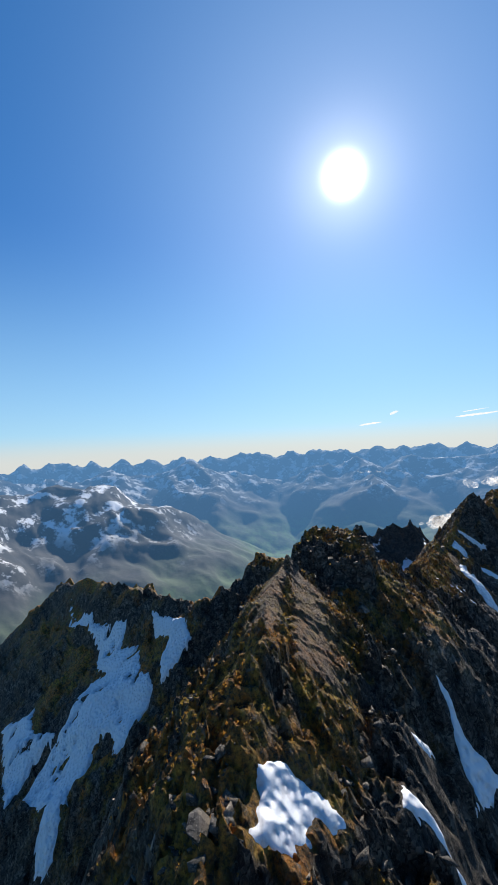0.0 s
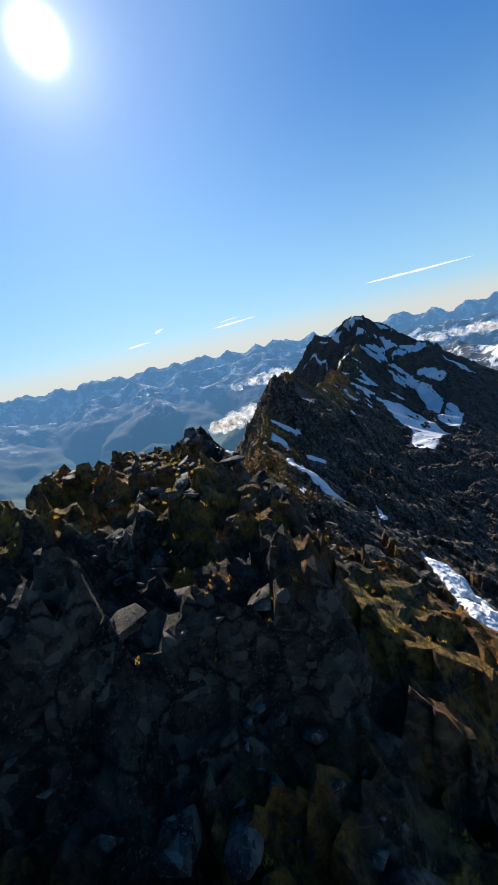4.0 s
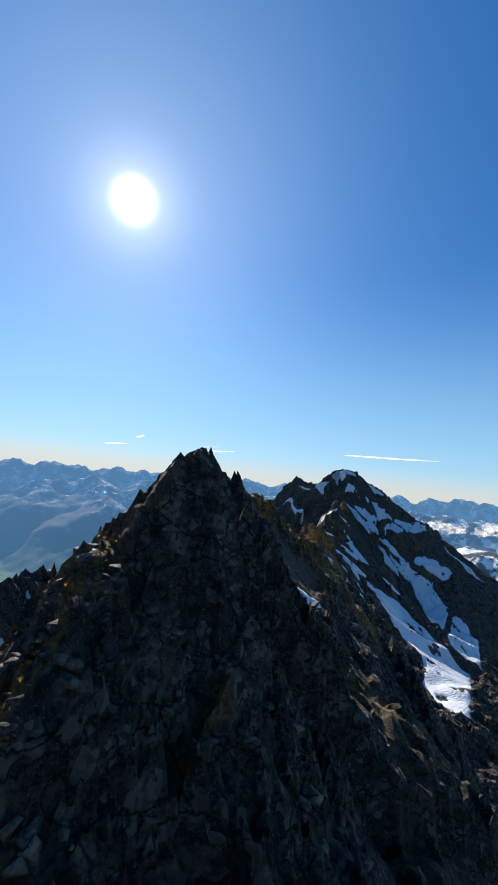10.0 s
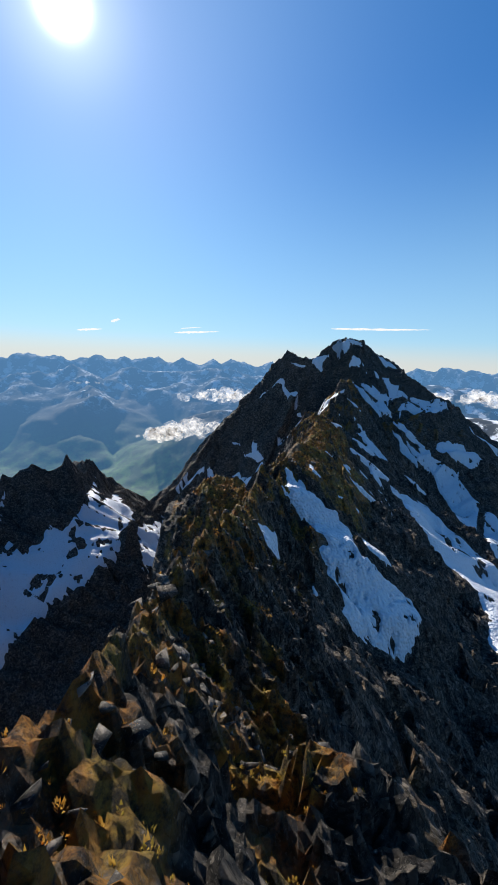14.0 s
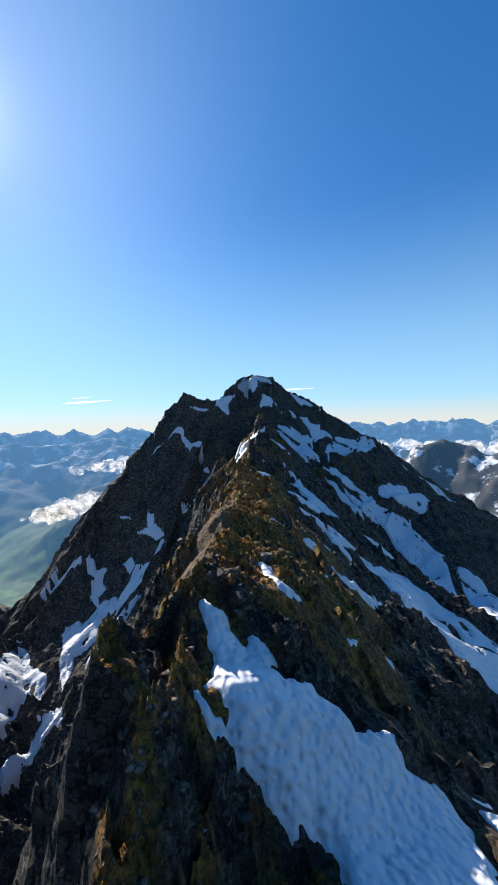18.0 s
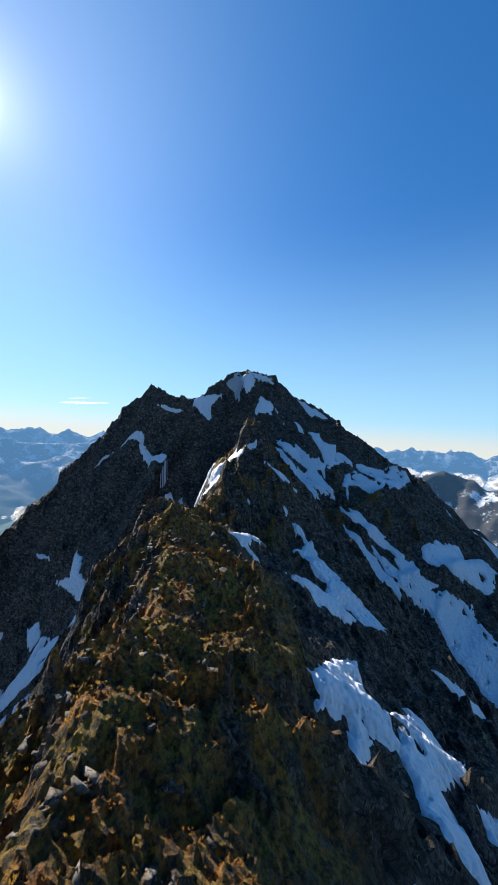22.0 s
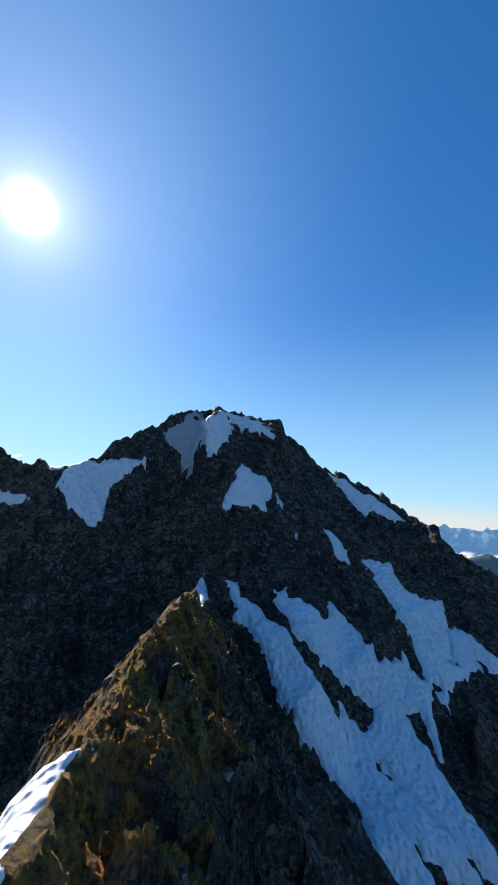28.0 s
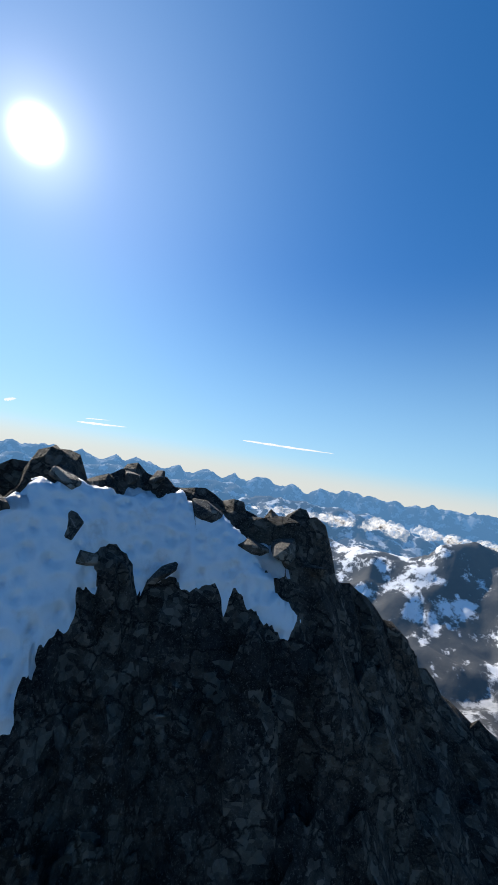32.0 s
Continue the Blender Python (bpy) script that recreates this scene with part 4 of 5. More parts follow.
def snow_material():
    m, n, l, bsdf = material("old_snow")
    pos = n.new("ShaderNodeNewGeometry").outputs["Position"]
    dirt = mat_noise(n, l, pos, 0.9, 8, 0.7, 0.52, 0.8)
    l.new(mat_mix(n, l, mat_math(n, l, "MULTIPLY", dirt, 0.7), (0.66, 0.68, 0.72, 1), (0.42, 0.36, 0.33, 1)), bsdf.inputs["Base Color"])
    bsdf.inputs["Roughness"].default_value = 0.55
    bsdf.inputs["Specular IOR Level"].default_value = 0.3
    v = n.new("ShaderNodeTexVoronoi")
    v.feature = "SMOOTH_F1"
    v.inputs["Scale"].default_value = 2.2
    l.new(pos, v.inputs["Vector"])
    b1 = mat_bump(n, l, v.outputs["Distance"], 1.0, 0.34)
    l.new(mat_bump(n, l, mat_noise(n, l, pos, 6.0, 8, 0.65), 0.4, 0.07, b1), bsdf.inputs["Normal"])
    return m


def streak_material():
    m, n, l, bsdf = material("high_ice_cloud")
    # sunlight coming through the thin ice is put in as emission
    glow = n.new("ShaderNodeEmission")
    glow.inputs["Color"].default_value = (1.0, 0.97, 0.92, 1)
    glow.inputs["Strength"].default_value = 0.75
    clear = n.new("ShaderNodeBsdfTransparent")
    mix = n.new("ShaderNodeMixShader")
    pos = n.new("ShaderNodeNewGeometry").outputs["Position"]
    l.new(mat_range(n, l, mat_noise(n, l, pos, 0.02, 5, 0.6), 0.2, 0.7), mix.inputs[0])
    l.new(clear.outputs[0], mix.inputs[1])
    l.new(glow.outputs[0], mix.inputs[2])
    l.new(mix.outputs[0], n["Material Output"].inputs["Surface"])
    return m


STREAK = streak_material()
ROCK = ground_material()
STONE = stone_material()
TUFT = tuft_material()
CLOUD = cloud_material()
SNOW = snow_material()


def backdrop_material():
    m, n, l, bsdf = material("far_mountains")
    geo = n.new("ShaderNodeNewGeometry")
    pos = geo.outputs["Position"]
    sep = n.new("ShaderNodeSeparateXYZ")
    l.new(pos, sep.inputs[0])
    nz = n.new("ShaderNodeSeparateXYZ")
    l.new(geo.outputs["Normal"], nz.inputs[0])
    rock = mat_mix(n, l, mat_noise(n, l, pos, 0.008, 8, 0.65, 0.35, 0.65), (0.02, 0.022, 0.026, 1), (0.05, 0.046, 0.042, 1))
    green = mat_mix(n, l, mat_noise(n, l, pos, 0.012, 8, 0.65, 0.4, 0.62), (0.03, 0.065, 0.012, 1), (0.085, 0.17, 0.025, 1))
    low = mat_range(n, l, mat_math(n, l, "ADD", sep.outputs[2], mat_math(n, l, "MULTIPLY", mat_noise(n, l, pos, 0.006, 6, 0.6), 260.0)), 120.0, -160.0)
    col = mat_mix(n, l, low, rock, green)
    high = mat_range(n, l, mat_math(n, l, "ADD", sep.outputs[2], mat_math(n, l, "MULTIPLY", mat_noise(n, l, pos, 0.004, 5, 0.6), 500.0)), 200.0, 430.0)
    patch = mat_noise(n, l, pos, 0.011, 9, 0.66, 0.5, 0.58)
    snow = mat_math(n, l, "MULTIPLY", high, patch)
    col = mat_mix(n, l, snow, col, (0.82, 0.84, 0.88, 1))
    l.new(col, bsdf.inputs["Base Color"])
    bsdf.inputs["Roughness"].default_value = 0.9
    l.new(mat_bump(n, l, mat_noise(n, l, pos, 0.015, 10, 0.6), 0.5, 10.0), bsdf.inputs["Normal"])
    # air light of the far distance, painted as blue emission that grows with distance
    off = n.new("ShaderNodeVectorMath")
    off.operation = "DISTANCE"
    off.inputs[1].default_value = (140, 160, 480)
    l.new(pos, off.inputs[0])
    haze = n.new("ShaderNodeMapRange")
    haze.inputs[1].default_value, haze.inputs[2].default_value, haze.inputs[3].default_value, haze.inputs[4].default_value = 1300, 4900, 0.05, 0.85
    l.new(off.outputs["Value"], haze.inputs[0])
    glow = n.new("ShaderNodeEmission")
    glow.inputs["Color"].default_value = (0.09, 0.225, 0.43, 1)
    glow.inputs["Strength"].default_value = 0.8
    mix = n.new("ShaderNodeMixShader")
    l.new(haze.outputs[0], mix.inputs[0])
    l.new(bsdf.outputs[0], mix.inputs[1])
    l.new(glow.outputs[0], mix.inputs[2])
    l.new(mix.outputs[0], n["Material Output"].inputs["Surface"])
    return m


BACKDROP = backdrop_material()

# ---- the large structure ----


def grid_mesh(name, x, y, z, mat, smooth=False, keep=None):
    rows, cols = x.shape
    me = bpy.data.meshes.new(name)
    idx = np.arange(rows * cols).reshape(rows, cols)
    quads = np.stack([idx[:-1, :-1], idx[1:, :-1], idx[1:, 1:], idx[:-1, 1:]], -1).reshape(-1, 4)
    if keep is not None:
        quads = quads[keep[:-1, :-1].ravel()]
    me.vertices.add(rows * cols)
    me.vertices.foreach_set("co", np.stack([x, y, z], -1).astype(np.float32).ravel())
    me.loops.add(quads.size)
    me.loops.foreach_set("vertex_index", quads.ravel().astype(np.int32))
    me.polygons.add(len(quads))
    me.polygons.foreach_set("loop_start", (np.arange(len(quads)) * 4).astype(np.int32))
    me.polygons.foreach_set("use_smooth", np.full(len(quads), smooth))
    me.materials.append(mat)
    me.update(calc_edges=True)
    me.validate()
    return new(name, me)


def axis(lo, hi, fine, out_lo, out_hi, growth):
    core = list(np.arange(lo, hi, fine))
    for end, sign, seq in ((out_hi, 1, core), (out_lo, -1, None)):
        p, s, extra = (core[-1], fine, []) if sign > 0 else (core[0], fine, [])
        while (p < end) if sign > 0 else (p > end):
            s = min(s * growth, 9.0)
            p += sign * s
            extra.append(p)
        core = core + extra if sign > 0 else extra[::-1] + core
    return np.array(core)


def crest_line(count):
    pts = np.array(CREST, float)
    s = np.r_[0, np.cumsum(np.hypot(*np.diff(pts[:, :2], axis=0).T))]
    q = np.linspace(0, s[-1], count)
    cx, cy = np.interp(q, s, pts[:, 0]), np.interp(q, s, pts[:, 1])
    k = np.hanning(87)
    k /= k.sum()
    pad = lambda a: np.convolve(np.r_[2 * a[0] - a[43:0:-1], a, 2 * a[-1] - a[-2:-45:-1]], k, "valid")
    return pad(cx), pad(cy)


FINE, LINE = 0.42, 3200
gu, gv = np.meshgrid(axis(-5, 425, FINE, -220, 620, 1.05), axis(-42, 58, FINE, -420, 420, 1.05), indexing="ij")
gx, gy = gu * U[0] + gv * V[0], gu * U[1] + gv * V[1]
gz = height(gx, gy)
lx, ly = crest_line(LINE)
d_strip = np.full(gx.shape, 99.0)
for k in range(60, LINE - 60, 16):
    d_strip = np.minimum(d_strip, np.hypot(gx - lx[k], gy - ly[k]))
STRIP = 9.0
gz = gz - 1.2 * step(STRIP - 1.0, STRIP - 3.0, d_strip)


def grow(ob, x, y, z, soft_by):
    """Mark where plants grow."""
    a = ob.data.attributes.new("moss", "FLOAT", "POINT")
    xu, xv, yu, yv = *np.gradient(x), *np.gradient(y)
    zu, zv = np.gradient(blur(z, soft_by))
    det = xu * yv - xv * yu
    w = ob.data.attributes.new("slab", "FLOAT", "POINT")
    w.data.foreach_set("value", slab(x, y).astype(np.float32).ravel())
    a.data.foreach_set("value", moss_cover(x, y, z, (zu * yv - zv * yu) / det, (zv * xu - zu * xv) / det).astype(np.float32).ravel())
    return ob


tagged(grow(grid_mesh("ground", gx, gy, gz, ROCK), gx, gy, gz, 4), "dark schist mountain ridge with ribs, gullies and moss", "mountain", kind="structure")
# the crest itself, in finer relief
tx, ty = np.gradient(lx), np.gradient(ly)
tl = np.hypot(tx, ty)
offs = np.arange(-STRIP, STRIP + 0.01, 0.15)
sx, sy = lx[:, None] - offs * (ty / tl)[:, None], ly[:, None] + offs * (tx / tl)[:, None]
sz = height(sx, sy) + (1 - lies(sx, sy)) * (1 - 0.85 * slab(sx, sy)) * (1 - 0.4 * turf(sx, sy)) * (0.3 * facets(sx, sy, 0.42, 2.2, 73) + 0.34 * facets(sx + 0.3 * gnoise(sx, sy, 76), sy, 0.95, 2.0, 75) + 0.14 * fbm(sx / 0.5, sy / 0.5, 2, 71, 0.7))
sz = sz - 1.0 * step(STRIP - 1.2, STRIP, np.abs(offs))[None, :]
tagged(grow(grid_mesh("ground_crest", sx, sy, sz, ROCK), sx, sy, sz, 14), "broken dark rock crest with cushions of moss and heather", "mountain", kind="structure")

# valley and far ranges
pr = np.r_[np.linspace(0, 600, 30), np.geomspace(620, 4950, 260)]
pa = np.radians(np.r_[np.arange(-50, 100, 0.28), np.arange(100, 310.1, 3.0)])
fr, fa = np.meshgrid(pr, pa, indexing="ij")
fx, fy = 140 + fr * np.sin(fa), 160 + fr * np.cos(fa)
near_h = ridge_height(fx, fy) - 12
fz = np.maximum(far_height(fx, fy), near_h)
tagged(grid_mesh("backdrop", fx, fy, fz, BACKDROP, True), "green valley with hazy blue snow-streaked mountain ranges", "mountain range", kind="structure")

# ---- snow ----


def snow_patch(poly):
    px, py = [p[0] for p in poly], [p[1] for p in poly]
    area = abs(sum(a[0] * b[1] - a[1] * b[0] for a, b in zip(poly, poly[1:] + poly[:1]))) / 2
    size = math.sqrt(area)
    cell = min(max(size / 50, 0.14), 1.0)
    xs, ys = np.arange(min(px) - 1.5, max(px) + 1.5, cell), np.arange(min(py) - 1.5, max(py) + 1.5, cell)
    x, y = np.meshgrid(xs, ys, indexing="ij")
    k = min(0.35, 0.03 * size + 0.05)
    d = inside(poly, x, y) + k * fbm(x / (2.2 * k + 0.3), y / (2.2 * k + 0.3), 3, 91, 0.6) 
    if size > 9:
        d = np.minimum(d, (0.62 - fbm(x / (1.2 + 0.12 * size), y / (1.2 + 0.12 * size), 4, 95, 0.65)) * (0.6 + 0.1 * size))
    thick = min(0.5, 0.16 + 0.035 * size)
    bare = height(x, y)
    low = blur(bare, 5)
    thick = thick * (0.8 + 0.5 * np.hypot(*np.gradient(low)) / cell)
    z = low + thick * step(-0.02, 0.35 + 0.04 * size, d) ** 0.6 - 0.05
    z = z + 0.045 * gnoise(x / 0.36, y / 0.42, 17) * step(0.1, 0.5, d) + 0.1 * gnoise(x / 1.0, y / 1.3, 18) * step(0.1, 0.8, d)
    z = z + 1.6 * np.minimum(d, 0)
    ob = grid_mesh("snow_patch", x, y, z, SNOW, True, d > -0.25 - 1.5 * cell)
    used = np.zeros(len(ob.data.vertices), bool)
    idx = np.zeros(len(ob.data.loops), np.int32)
    ob.data.loops.foreach_get("vertex_index", idx)
    used[idx] = True
    bm = bmesh.new()
    bm.from_mesh(ob.data)
    bm.verts.ensure_lookup_table()
    bmesh.ops.delete(bm, geom=[bm.verts[i] for i in np.nonzero(~used)[0]], context="VERTS")
    bm.to_mesh(ob.data)
    bm.free()
    label = ("large sun-cupped old snowfield on the dark rock flank" if size > 14 else "long strip of old snow in a rocky gully" if size > 5
             else "small patch of old snow between dark rocks")
    return tagged(ob, label, "snow", "snow patches")


for outline in SNOWS:
    snow_patch(outline)

# ---- loose rock ----


def rock_mesh(seed, flatness):
    rnd = random.Random(seed)
    bm = bmesh.new()
    for _ in range(15):
        v = Vector((rnd.uniform(-1, 1), rnd.uniform(-0.75, 0.75), rnd.uniform(-flatness, flatness)))
        big = max(abs(v.x), abs(v.y) / 0.75, abs(v.z) / flatness)
        bm.verts.new(v / big * rnd.uniform(0.75, 1.0))
    hull = bmesh.ops.convex_hull(bm, input=bm.verts)
    bmesh.ops.delete(bm, geom=[g for g in hull["geom_interior"] if isinstance(g, bmesh.types.BMVert)], context="VERTS")
    bmesh.ops.bevel(bm, geom=list(bm.edges), offset=0.035, segments=1, affect="EDGES")
    bmesh.ops.triangulate(bm, faces=bm.faces)
    me = bpy.data.meshes.new("boulder")
    bm.to_mesh(me)
    bm.free()
    me.materials.append(STONE)
    return me


STONES = [rock_mesh(100 + i, 0.35 + 0.06 * (i % 6)) for i in range(14)]
rs = np.random.RandomState(7)


def near_crest(count, spread, lo=0.0, hi=1.0):
    k = (lo + (hi - lo) * rs.rand(count)) * (LINE - 1)
    i = k.astype(int)
    off = rs.normal(0, spread, count)
    return lx[i] - off * (ty / tl)[i] + rs.normal(0, 0.3, count), ly[i] + off * (tx / tl)[i] + rs.normal(0, 0.3, count)


def slope_at(x, y):
    e = 0.5
    return np.hypot(height(x + e, y) - height(x - e, y), height(x, y + e) - height(x, y - e)) / (2 * e)


def boulder(x, y, s, label, group):
    i = int(rs.randint(14))
    ob = new("boulder", STONES[i])
    z = float(height(np.array([x]), np.array([y]))[0])
    ob.matrix_world = pose(x, y, z - 0.12 * s, rs.uniform(-30, 30), rs.uniform(-30, 30), rs.uniform(0, 360)) @ Matrix.Diagonal((s, s, s * rs.uniform(0.9, 1.5), 1))
    tagged(ob, label, "rock", group)


# the boulders that stand out one by one: x, y, half size
SUMMIT_ROCKS = [(276.1, 294.1, 0.6), (278.1, 294.3, 0.65), (277.9, 293.4, 0.67), (278.4, 292.7, 0.5), (281.0, 291.7, 0.58), (282.1, 291.0, 0.29), (283.2, 291.9, 0.94), (283.8, 290.2, 0.9), (284.4, 289.2, 0.8), (280.8, 294.3, 0.38), (281.7, 293.9, 0.38), (274.4, 296.8, 0.76), (275.4, 296.7, 0.46), (285.1, 288.1, 0.6), (76.2, 120.7, 0.56), (77.7, 120.3, 0.79), (83.3, 122.0, 1.03), (84.6, 121.2, 1.02), (89.9, 124.0, 0.76), (76.7, 120.5, 0.49), (247.7, 254.9, 1.2), (249.6, 254.3, 0.9), (240.6, 257.1, 1.08), (238.0, 258.3, 1.08), (235.8, 257.1, 0.82), (236.4, 256.5, 0.89), (252.1, 267.2, 0.47), (234.0, 255.7, 0.72), (238.3, 255.8, 0.93)]
CREST_ROCKS = [(138.0, 190.9, 0.36), (137.7, 190.6, 0.43), (138.8, 190.2, 0.54), (137.9, 190.1, 0.32), (138.5, 189.8, 0.25), (138.2, 189.0, 0.55), (137.7, 188.7, 0.38), (139.4, 188.6, 0.33), (138.9, 189.3, 0.31), (141.0, 190.3, 0.29), (144.3, 191.4, 0.42), (141.1, 193.2, 0.36), (141.3, 189.6, 0.35), (139.0, 191.7, 0.26), (143.6, 192.7, 0.35), (140.6, 191.2, 0.28), (211.6, 242.7, 0.39), (215.5, 242.3, 0.5), (205.3, 241.2, 1.0), (213.1, 238.0, 0.86), (211.2, 240.8, 0.67), (209.7, 242.0, 0.7), (213.7, 234.6, 0.66), (220.3, 249.1, 0.52), (220.9, 248.5, 0.43), (222.0, 250.0, 0.7), (224.2, 250.4, 0.6)]
for x, y, s in SUMMIT_ROCKS:
    boulder(x, y, s, "dark rock standing out of the summit snow" if x > 260 else "large angular schist block beside the crest", "rocks of the summit and saddles")
for x, y, s in CREST_ROCKS:
    boulder(x, y, s, "angular dark schist block in the boulder field", "boulders on the crest")
bx, by = near_crest(1700, 5.0)
clear_of = lambda x, y: (np.hypot(x - 61.5, y - 110) > 5) & (np.hypot(x - 77, y - 130) > 6)
b_on = (slope_at(bx, by) < 1.6) & (fbm(bx / 14, by / 14, 2, 201) > -0.1) & (lies(bx, by) < 0.1) & (slab(bx, by) < 0.2) & clear_of(bx, by)
for x, y in list(zip(bx[b_on], by[b_on]))[:240]:
    s = 0.2 + 0.5 * rs.rand() ** 2.5
    boulder(float(x), float(y), s, "large angular dark schist boulder on the crest" if s > 0.4 else "small angular grey rock lying on the crest", "boulders on the crest")


def scatter(name, protos, x, y, z, size, turn_z, tilt, mat):
    """Many small pieces in one mesh."""
    verts, faces, base = [], [], 0
    for i in range(len(x)):
        pv, pf = protos[i % len(protos)]
        c, s = math.cos(turn_z[i]), math.sin(turn_z[i])
        ct, st = math.cos(tilt[i]), math.sin(tilt[i])
        a = np.array([[c, -s * ct, s * st], [s, c * ct, -c * st], [0, st, ct]])
        verts.append(pv @ a.T * size[i] + (x[i], y[i], z[i]))
        faces.append(pf + base)
        base += len(pv)
    v, fcs = np.concatenate(verts).astype(np.float32), np.concatenate(faces).astype(np.int32)
    me = bpy.data.meshes.new(name)
    me.vertices.add(len(v))
    me.vertices.foreach_set("co", v.ravel())
    me.loops.add(fcs.size)
    me.loops.foreach_set("vertex_index", fcs.ravel())
    me.polygons.add(len(fcs))
    me.polygons.foreach_set("loop_start", (np.arange(len(fcs)) * 3).astype(np.int32))
    me.materials.append(mat)
    me.update(calc_edges=True)
    return new(name, me)


def hull_proto(seed):
    rnd = random.Random(seed)
    bm = bmesh.new()
    for _ in range(9):
        bm.verts.new((rnd.uniform(-1, 1), rnd.uniform(-0.7, 0.7), rnd.uniform(-0.5, 0.5)))
    hull = bmesh.ops.convex_hull(bm, input=bm.verts)
    bmesh.ops.delete(bm, geom=[g for g in hull["geom_interior"] if isinstance(g, bmesh.types.BMVert)], context="VERTS")
    bm.verts.index_update()
    pv, pf = np.array([v.co[:] for v in bm.verts]), np.array([[v.index for v in fc.verts] for fc in bm.faces])
    bm.free()
    return pv, pf


rx, ry = near_crest(28000, 4.5)
r_on = (slope_at(rx, ry) < 2.2) & (fbm(rx / 8, ry / 8, 3, 205) + 0.25 * rs.rand(len(rx)) > -0.1)
r_on &= clear_of(rx, ry) & (lies(rx, ry) < 0.1) & (slab(rx, ry) < 0.2) & (turf(rx, ry) < 0.3 + 0.6 * (rs.rand(len(rx)) > 0.85))
rx, ry = rx[r_on], ry[r_on]
rz = height(rx, ry)
r_size = 0.08 + 0.42 * rs.rand(len(rx)) ** 3
tagged(scatter("loose_stones", [hull_proto(i) for i in range(20)], rx, ry, rz + 0.02, r_size, rs.uniform(0, 6.3, len(rx)), rs.uniform(-0.7, 0.7, len(rx)), STONE),
       "loose angular schist rubble strewn along the crest", "rubble", kind="stuff")


def tuft_proto(seed):
    """A cushion of grass: short bent blades round a middle."""
    rnd = random.Random(seed)
    pv, pf = [], []
    for _ in range(12):
        a, lean = rnd.uniform(0, 6.28), rnd.uniform(0.15, 1.0)
        r0 = rnd.uniform(0, 0.8)
        cx, cy = r0 * math.cos(a), r0 * math.sin(a)
        w, h = rnd.uniform(0.12, 0.3), rnd.uniform(0.3, 0.9)
        side = (-math.sin(a) * w, math.cos(a) * w)
        n = len(pv)
        pv += [(cx - side[0], cy - side[1], -0.2), (cx + side[0], cy + side[1], -0.2), (cx + lean * math.cos(a) * 0.5, cy + lean * math.sin(a) * 0.5, h)]
        pf.append((n, n + 1, n + 2))
    return np.array(pv), np.array(pf)


gx0, gy0 = near_crest(110000, 5.0)
g_moss, gz0 = moss_at(gx0, gy0)
g_on = g_moss > 0.3 + 0.4 * rs.rand(len(gx0))
g_on &= lies(gx0, gy0) < 0.1
gx0, gy0, gz0 = gx0[g_on], gy0[g_on], gz0[g_on]
g_size = 0.04 + 0.065 * rs.rand(len(gx0)) ** 1.5
tagged(scatter("grass_tufts", [tuft_proto(i) for i in range(16)], gx0, gy0, gz0, g_size, rs.uniform(0, 6.3, len(gx0)), np.zeros(len(gx0)), TUFT),
       "golden and green alpine grass and moss cushions", "grass", kind="stuff")

# ---- clouds ----


def cloud(deg, el, dist, wide, tall, seed, label, puffs=18, deep=0.5):
    """A bank of cloud: billows that lie in one another."""
    rnd = random.Random(seed)
    px, py = polar(deg, dist)
    pz = 480 + dist * math.tan(radians(el))
    c, s = math.cos(radians(deg)), math.sin(radians(deg))
    bank = new("cloud")
    bank.location = (px, py, pz)
    for i in range(puffs):
        a = rnd.uniform(-1, 1)
        r = tall * rnd.uniform(0.3, 0.66) * (1.05 - 0.65 * abs(a))
        h = tall * rnd.uniform(-0.25, 0.4) * (1 - abs(a))
        o, q = a * wide, rnd.uniform(-deep, deep) * wide
        bm = bmesh.new()
        bmesh.ops.create_icosphere(bm, subdivisions=4, radius=1.0, matrix=Matrix.Diagonal((r * 1.9, r * 1.9, r, 1)))
        move = Vector((o * c + q * s, -o * s + q * c, h))
        for v in bm.verts:
            n = noise.fractal((v.co + move) / (tall * 0.8), 0.8, 2.1, 4)
            v.co += v.co.normalized() * n * tall * 0.42
        me = bpy.data.meshes.new("billow")
        bm.to_mesh(me)
        bm.free()
        for p in me.polygons:
            p.use_smooth = True
        me.materials.append(CLOUD)
        ob = new("billow", me)
        ob.parent, ob.location = bank, move
    return tagged(bank, label, "cloud", "clouds over the valley")


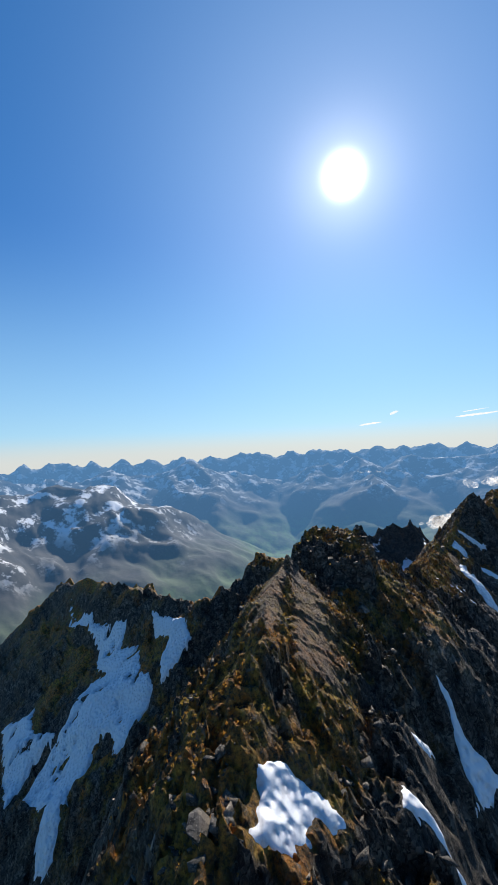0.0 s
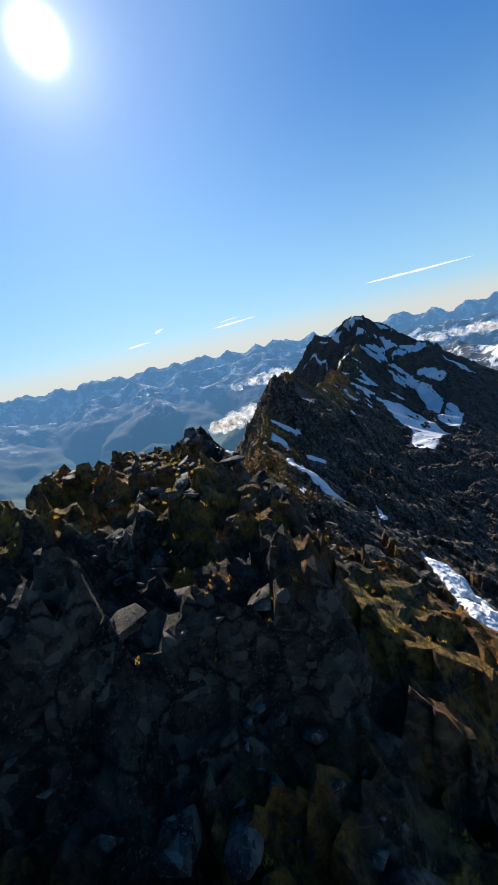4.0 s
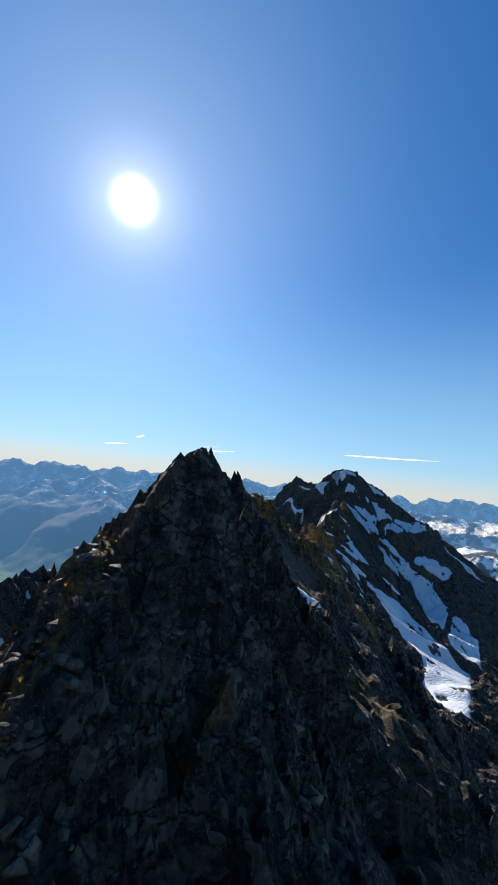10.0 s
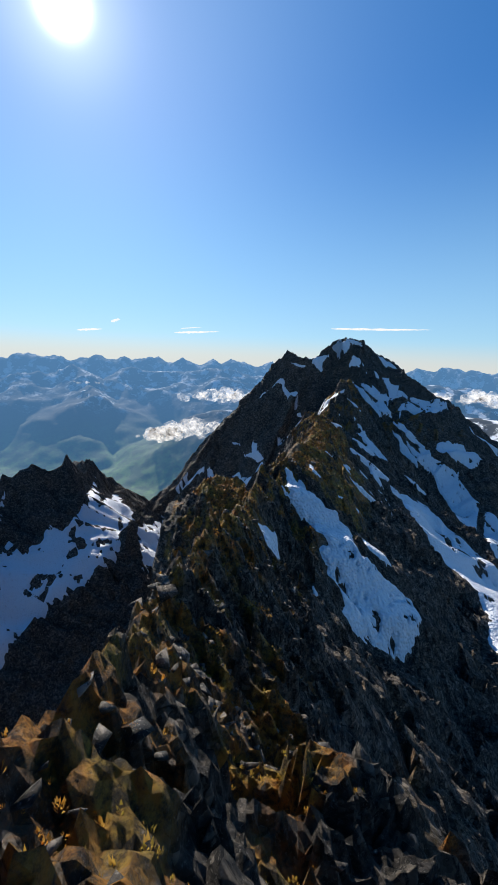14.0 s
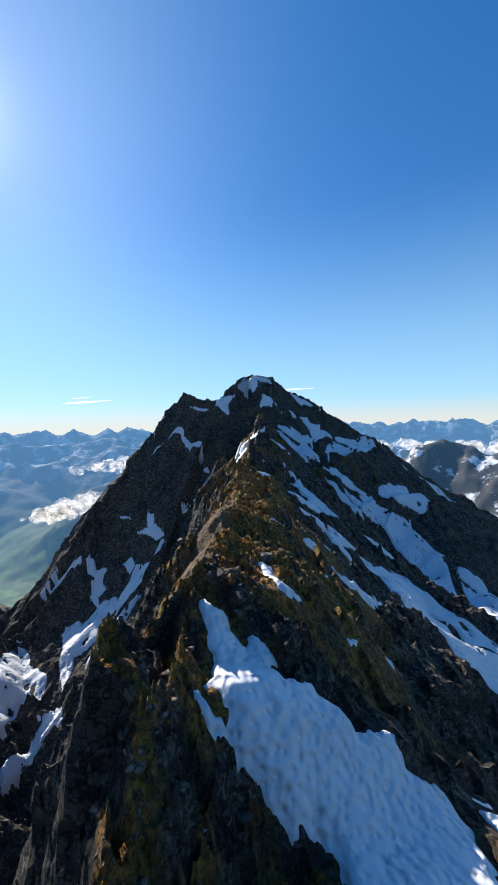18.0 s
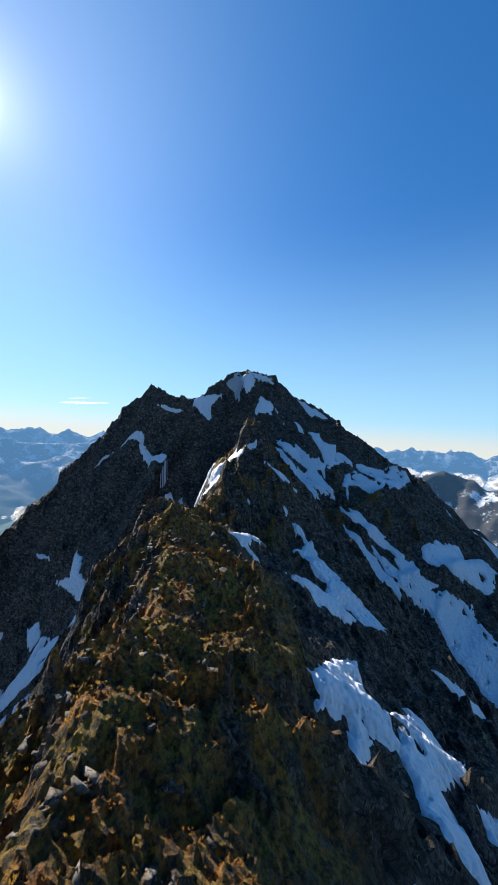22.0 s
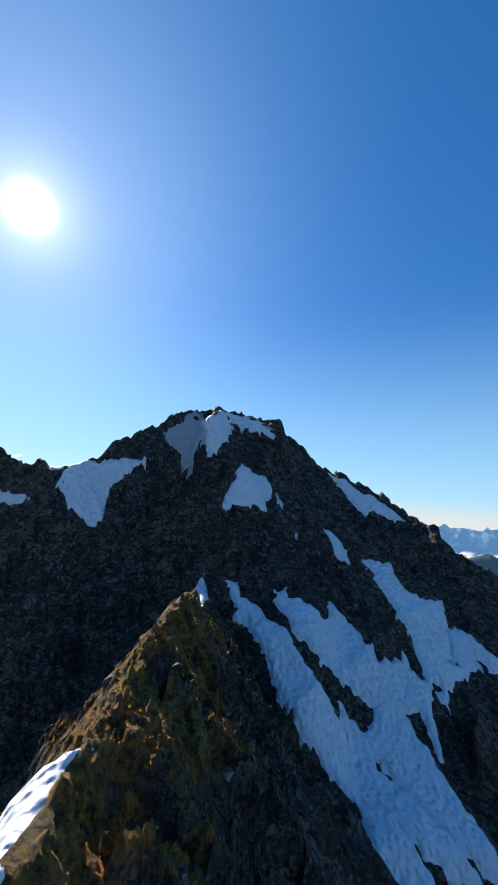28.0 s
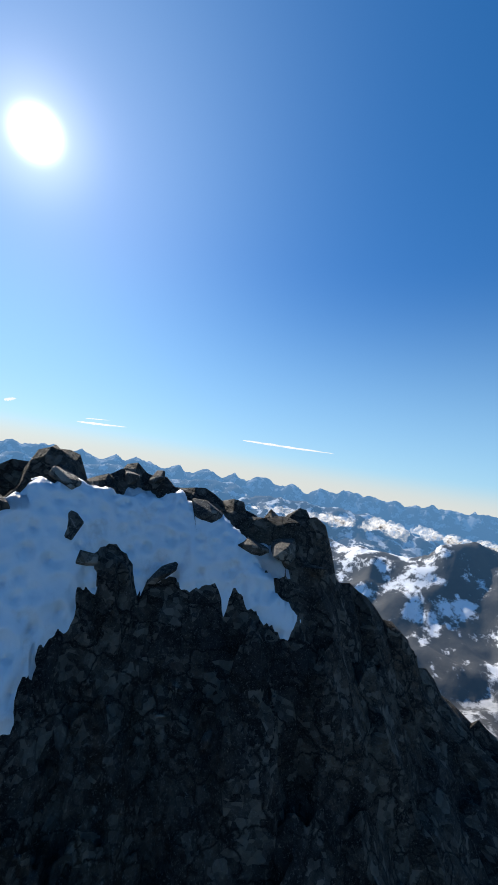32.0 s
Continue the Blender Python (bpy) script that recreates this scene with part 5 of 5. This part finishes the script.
cloud(29.5, -10.3, 2700, 250, 80, 1, "broken white cumulus hanging over the green valley")
cloud(24.0, -11.4, 2750, 150, 60, 2, "broken white cumulus hanging over the green valley", 16)
cloud(33.0, -5.8, 3500, 360, 85, 3, "flat bank of white cloud before the far range")
cloud(15.0, -4.1, 4150, 120, 26, 4, "thin white cap of cloud on a far ridge", 14)
cloud(59.0, -4.4, 3100, 420, 48, 5, "long low bank of white cloud filling a side valley", 26, 0.3)
cloud(70.0, -4.0, 3000, 520, 60, 6, "long low bank of white cloud filling a side valley", 28, 0.3)
cloud(82.0, -4.3, 2900, 480, 60, 7, "long low bank of white cloud filling a side valley", 28, 0.3)
cloud(94.0, -4.0, 2700, 420, 60, 8, "long low bank of white cloud filling a side valley", 24, 0.3)


def contrail(d0, e0, d1, e1, thick, seed, label):
    """A streak of ice cloud: an uneven, tapering band."""
    rnd = random.Random(seed)
    dist = 4700
    bm = bmesh.new()
    prev = None
    for i in range(25):
        t = i / 24
        deg, el = d0 + t * (d1 - d0), e0 + t * (e1 - e0)
        px, py = polar(deg, dist)
        pz = 480 + dist * math.tan(radians(el)) + rnd.uniform(-1, 1) * thick * 0.15
        r = thick * (math.sin(math.pi * min(1, max(0.02, t ** 0.7))) ** 0.7) * rnd.uniform(0.7, 1.1) + 0.4
        ring = [bm.verts.new((px + r * 1.5 * math.cos(k * 1.047) * math.sin(radians(deg)), py + r * 1.5 * math.cos(k * 1.047) * math.cos(radians(deg)), pz + r * math.sin(k * 1.047))) for k in range(6)]
        if prev:
            for k in range(6):
                bm.faces.new((prev[k], prev[(k + 1) % 6], ring[(k + 1) % 6], ring[k]))
        prev = ring
    me = bpy.data.meshes.new("contrail")
    bm.to_mesh(me)
    bm.free()
    for p in me.polygons:
        p.use_smooth = True
    me.materials.append(STREAK)
    return tagged(new("contrail", me), label, "cloud", "streaks in the sky")


contrail(26.6, 2.9, 32.8, 3.3, 13, 1, "short thin white streak of high cloud")
contrail(27.5, 3.5, 30.5, 3.8, 5, 4, "short thin white streak of high cloud")
contrail(48.3, 4.2, 61.0, 4.25, 13, 2, "long thin white aircraft trail above the horizon")
contrail(14.2, 2.6, 17.4, 2.9, 12, 3, "faint wisp of white cloud")
contrail(18.4, 3.9, 19.6, 4.3, 18, 5, "small white wisp of cloud")
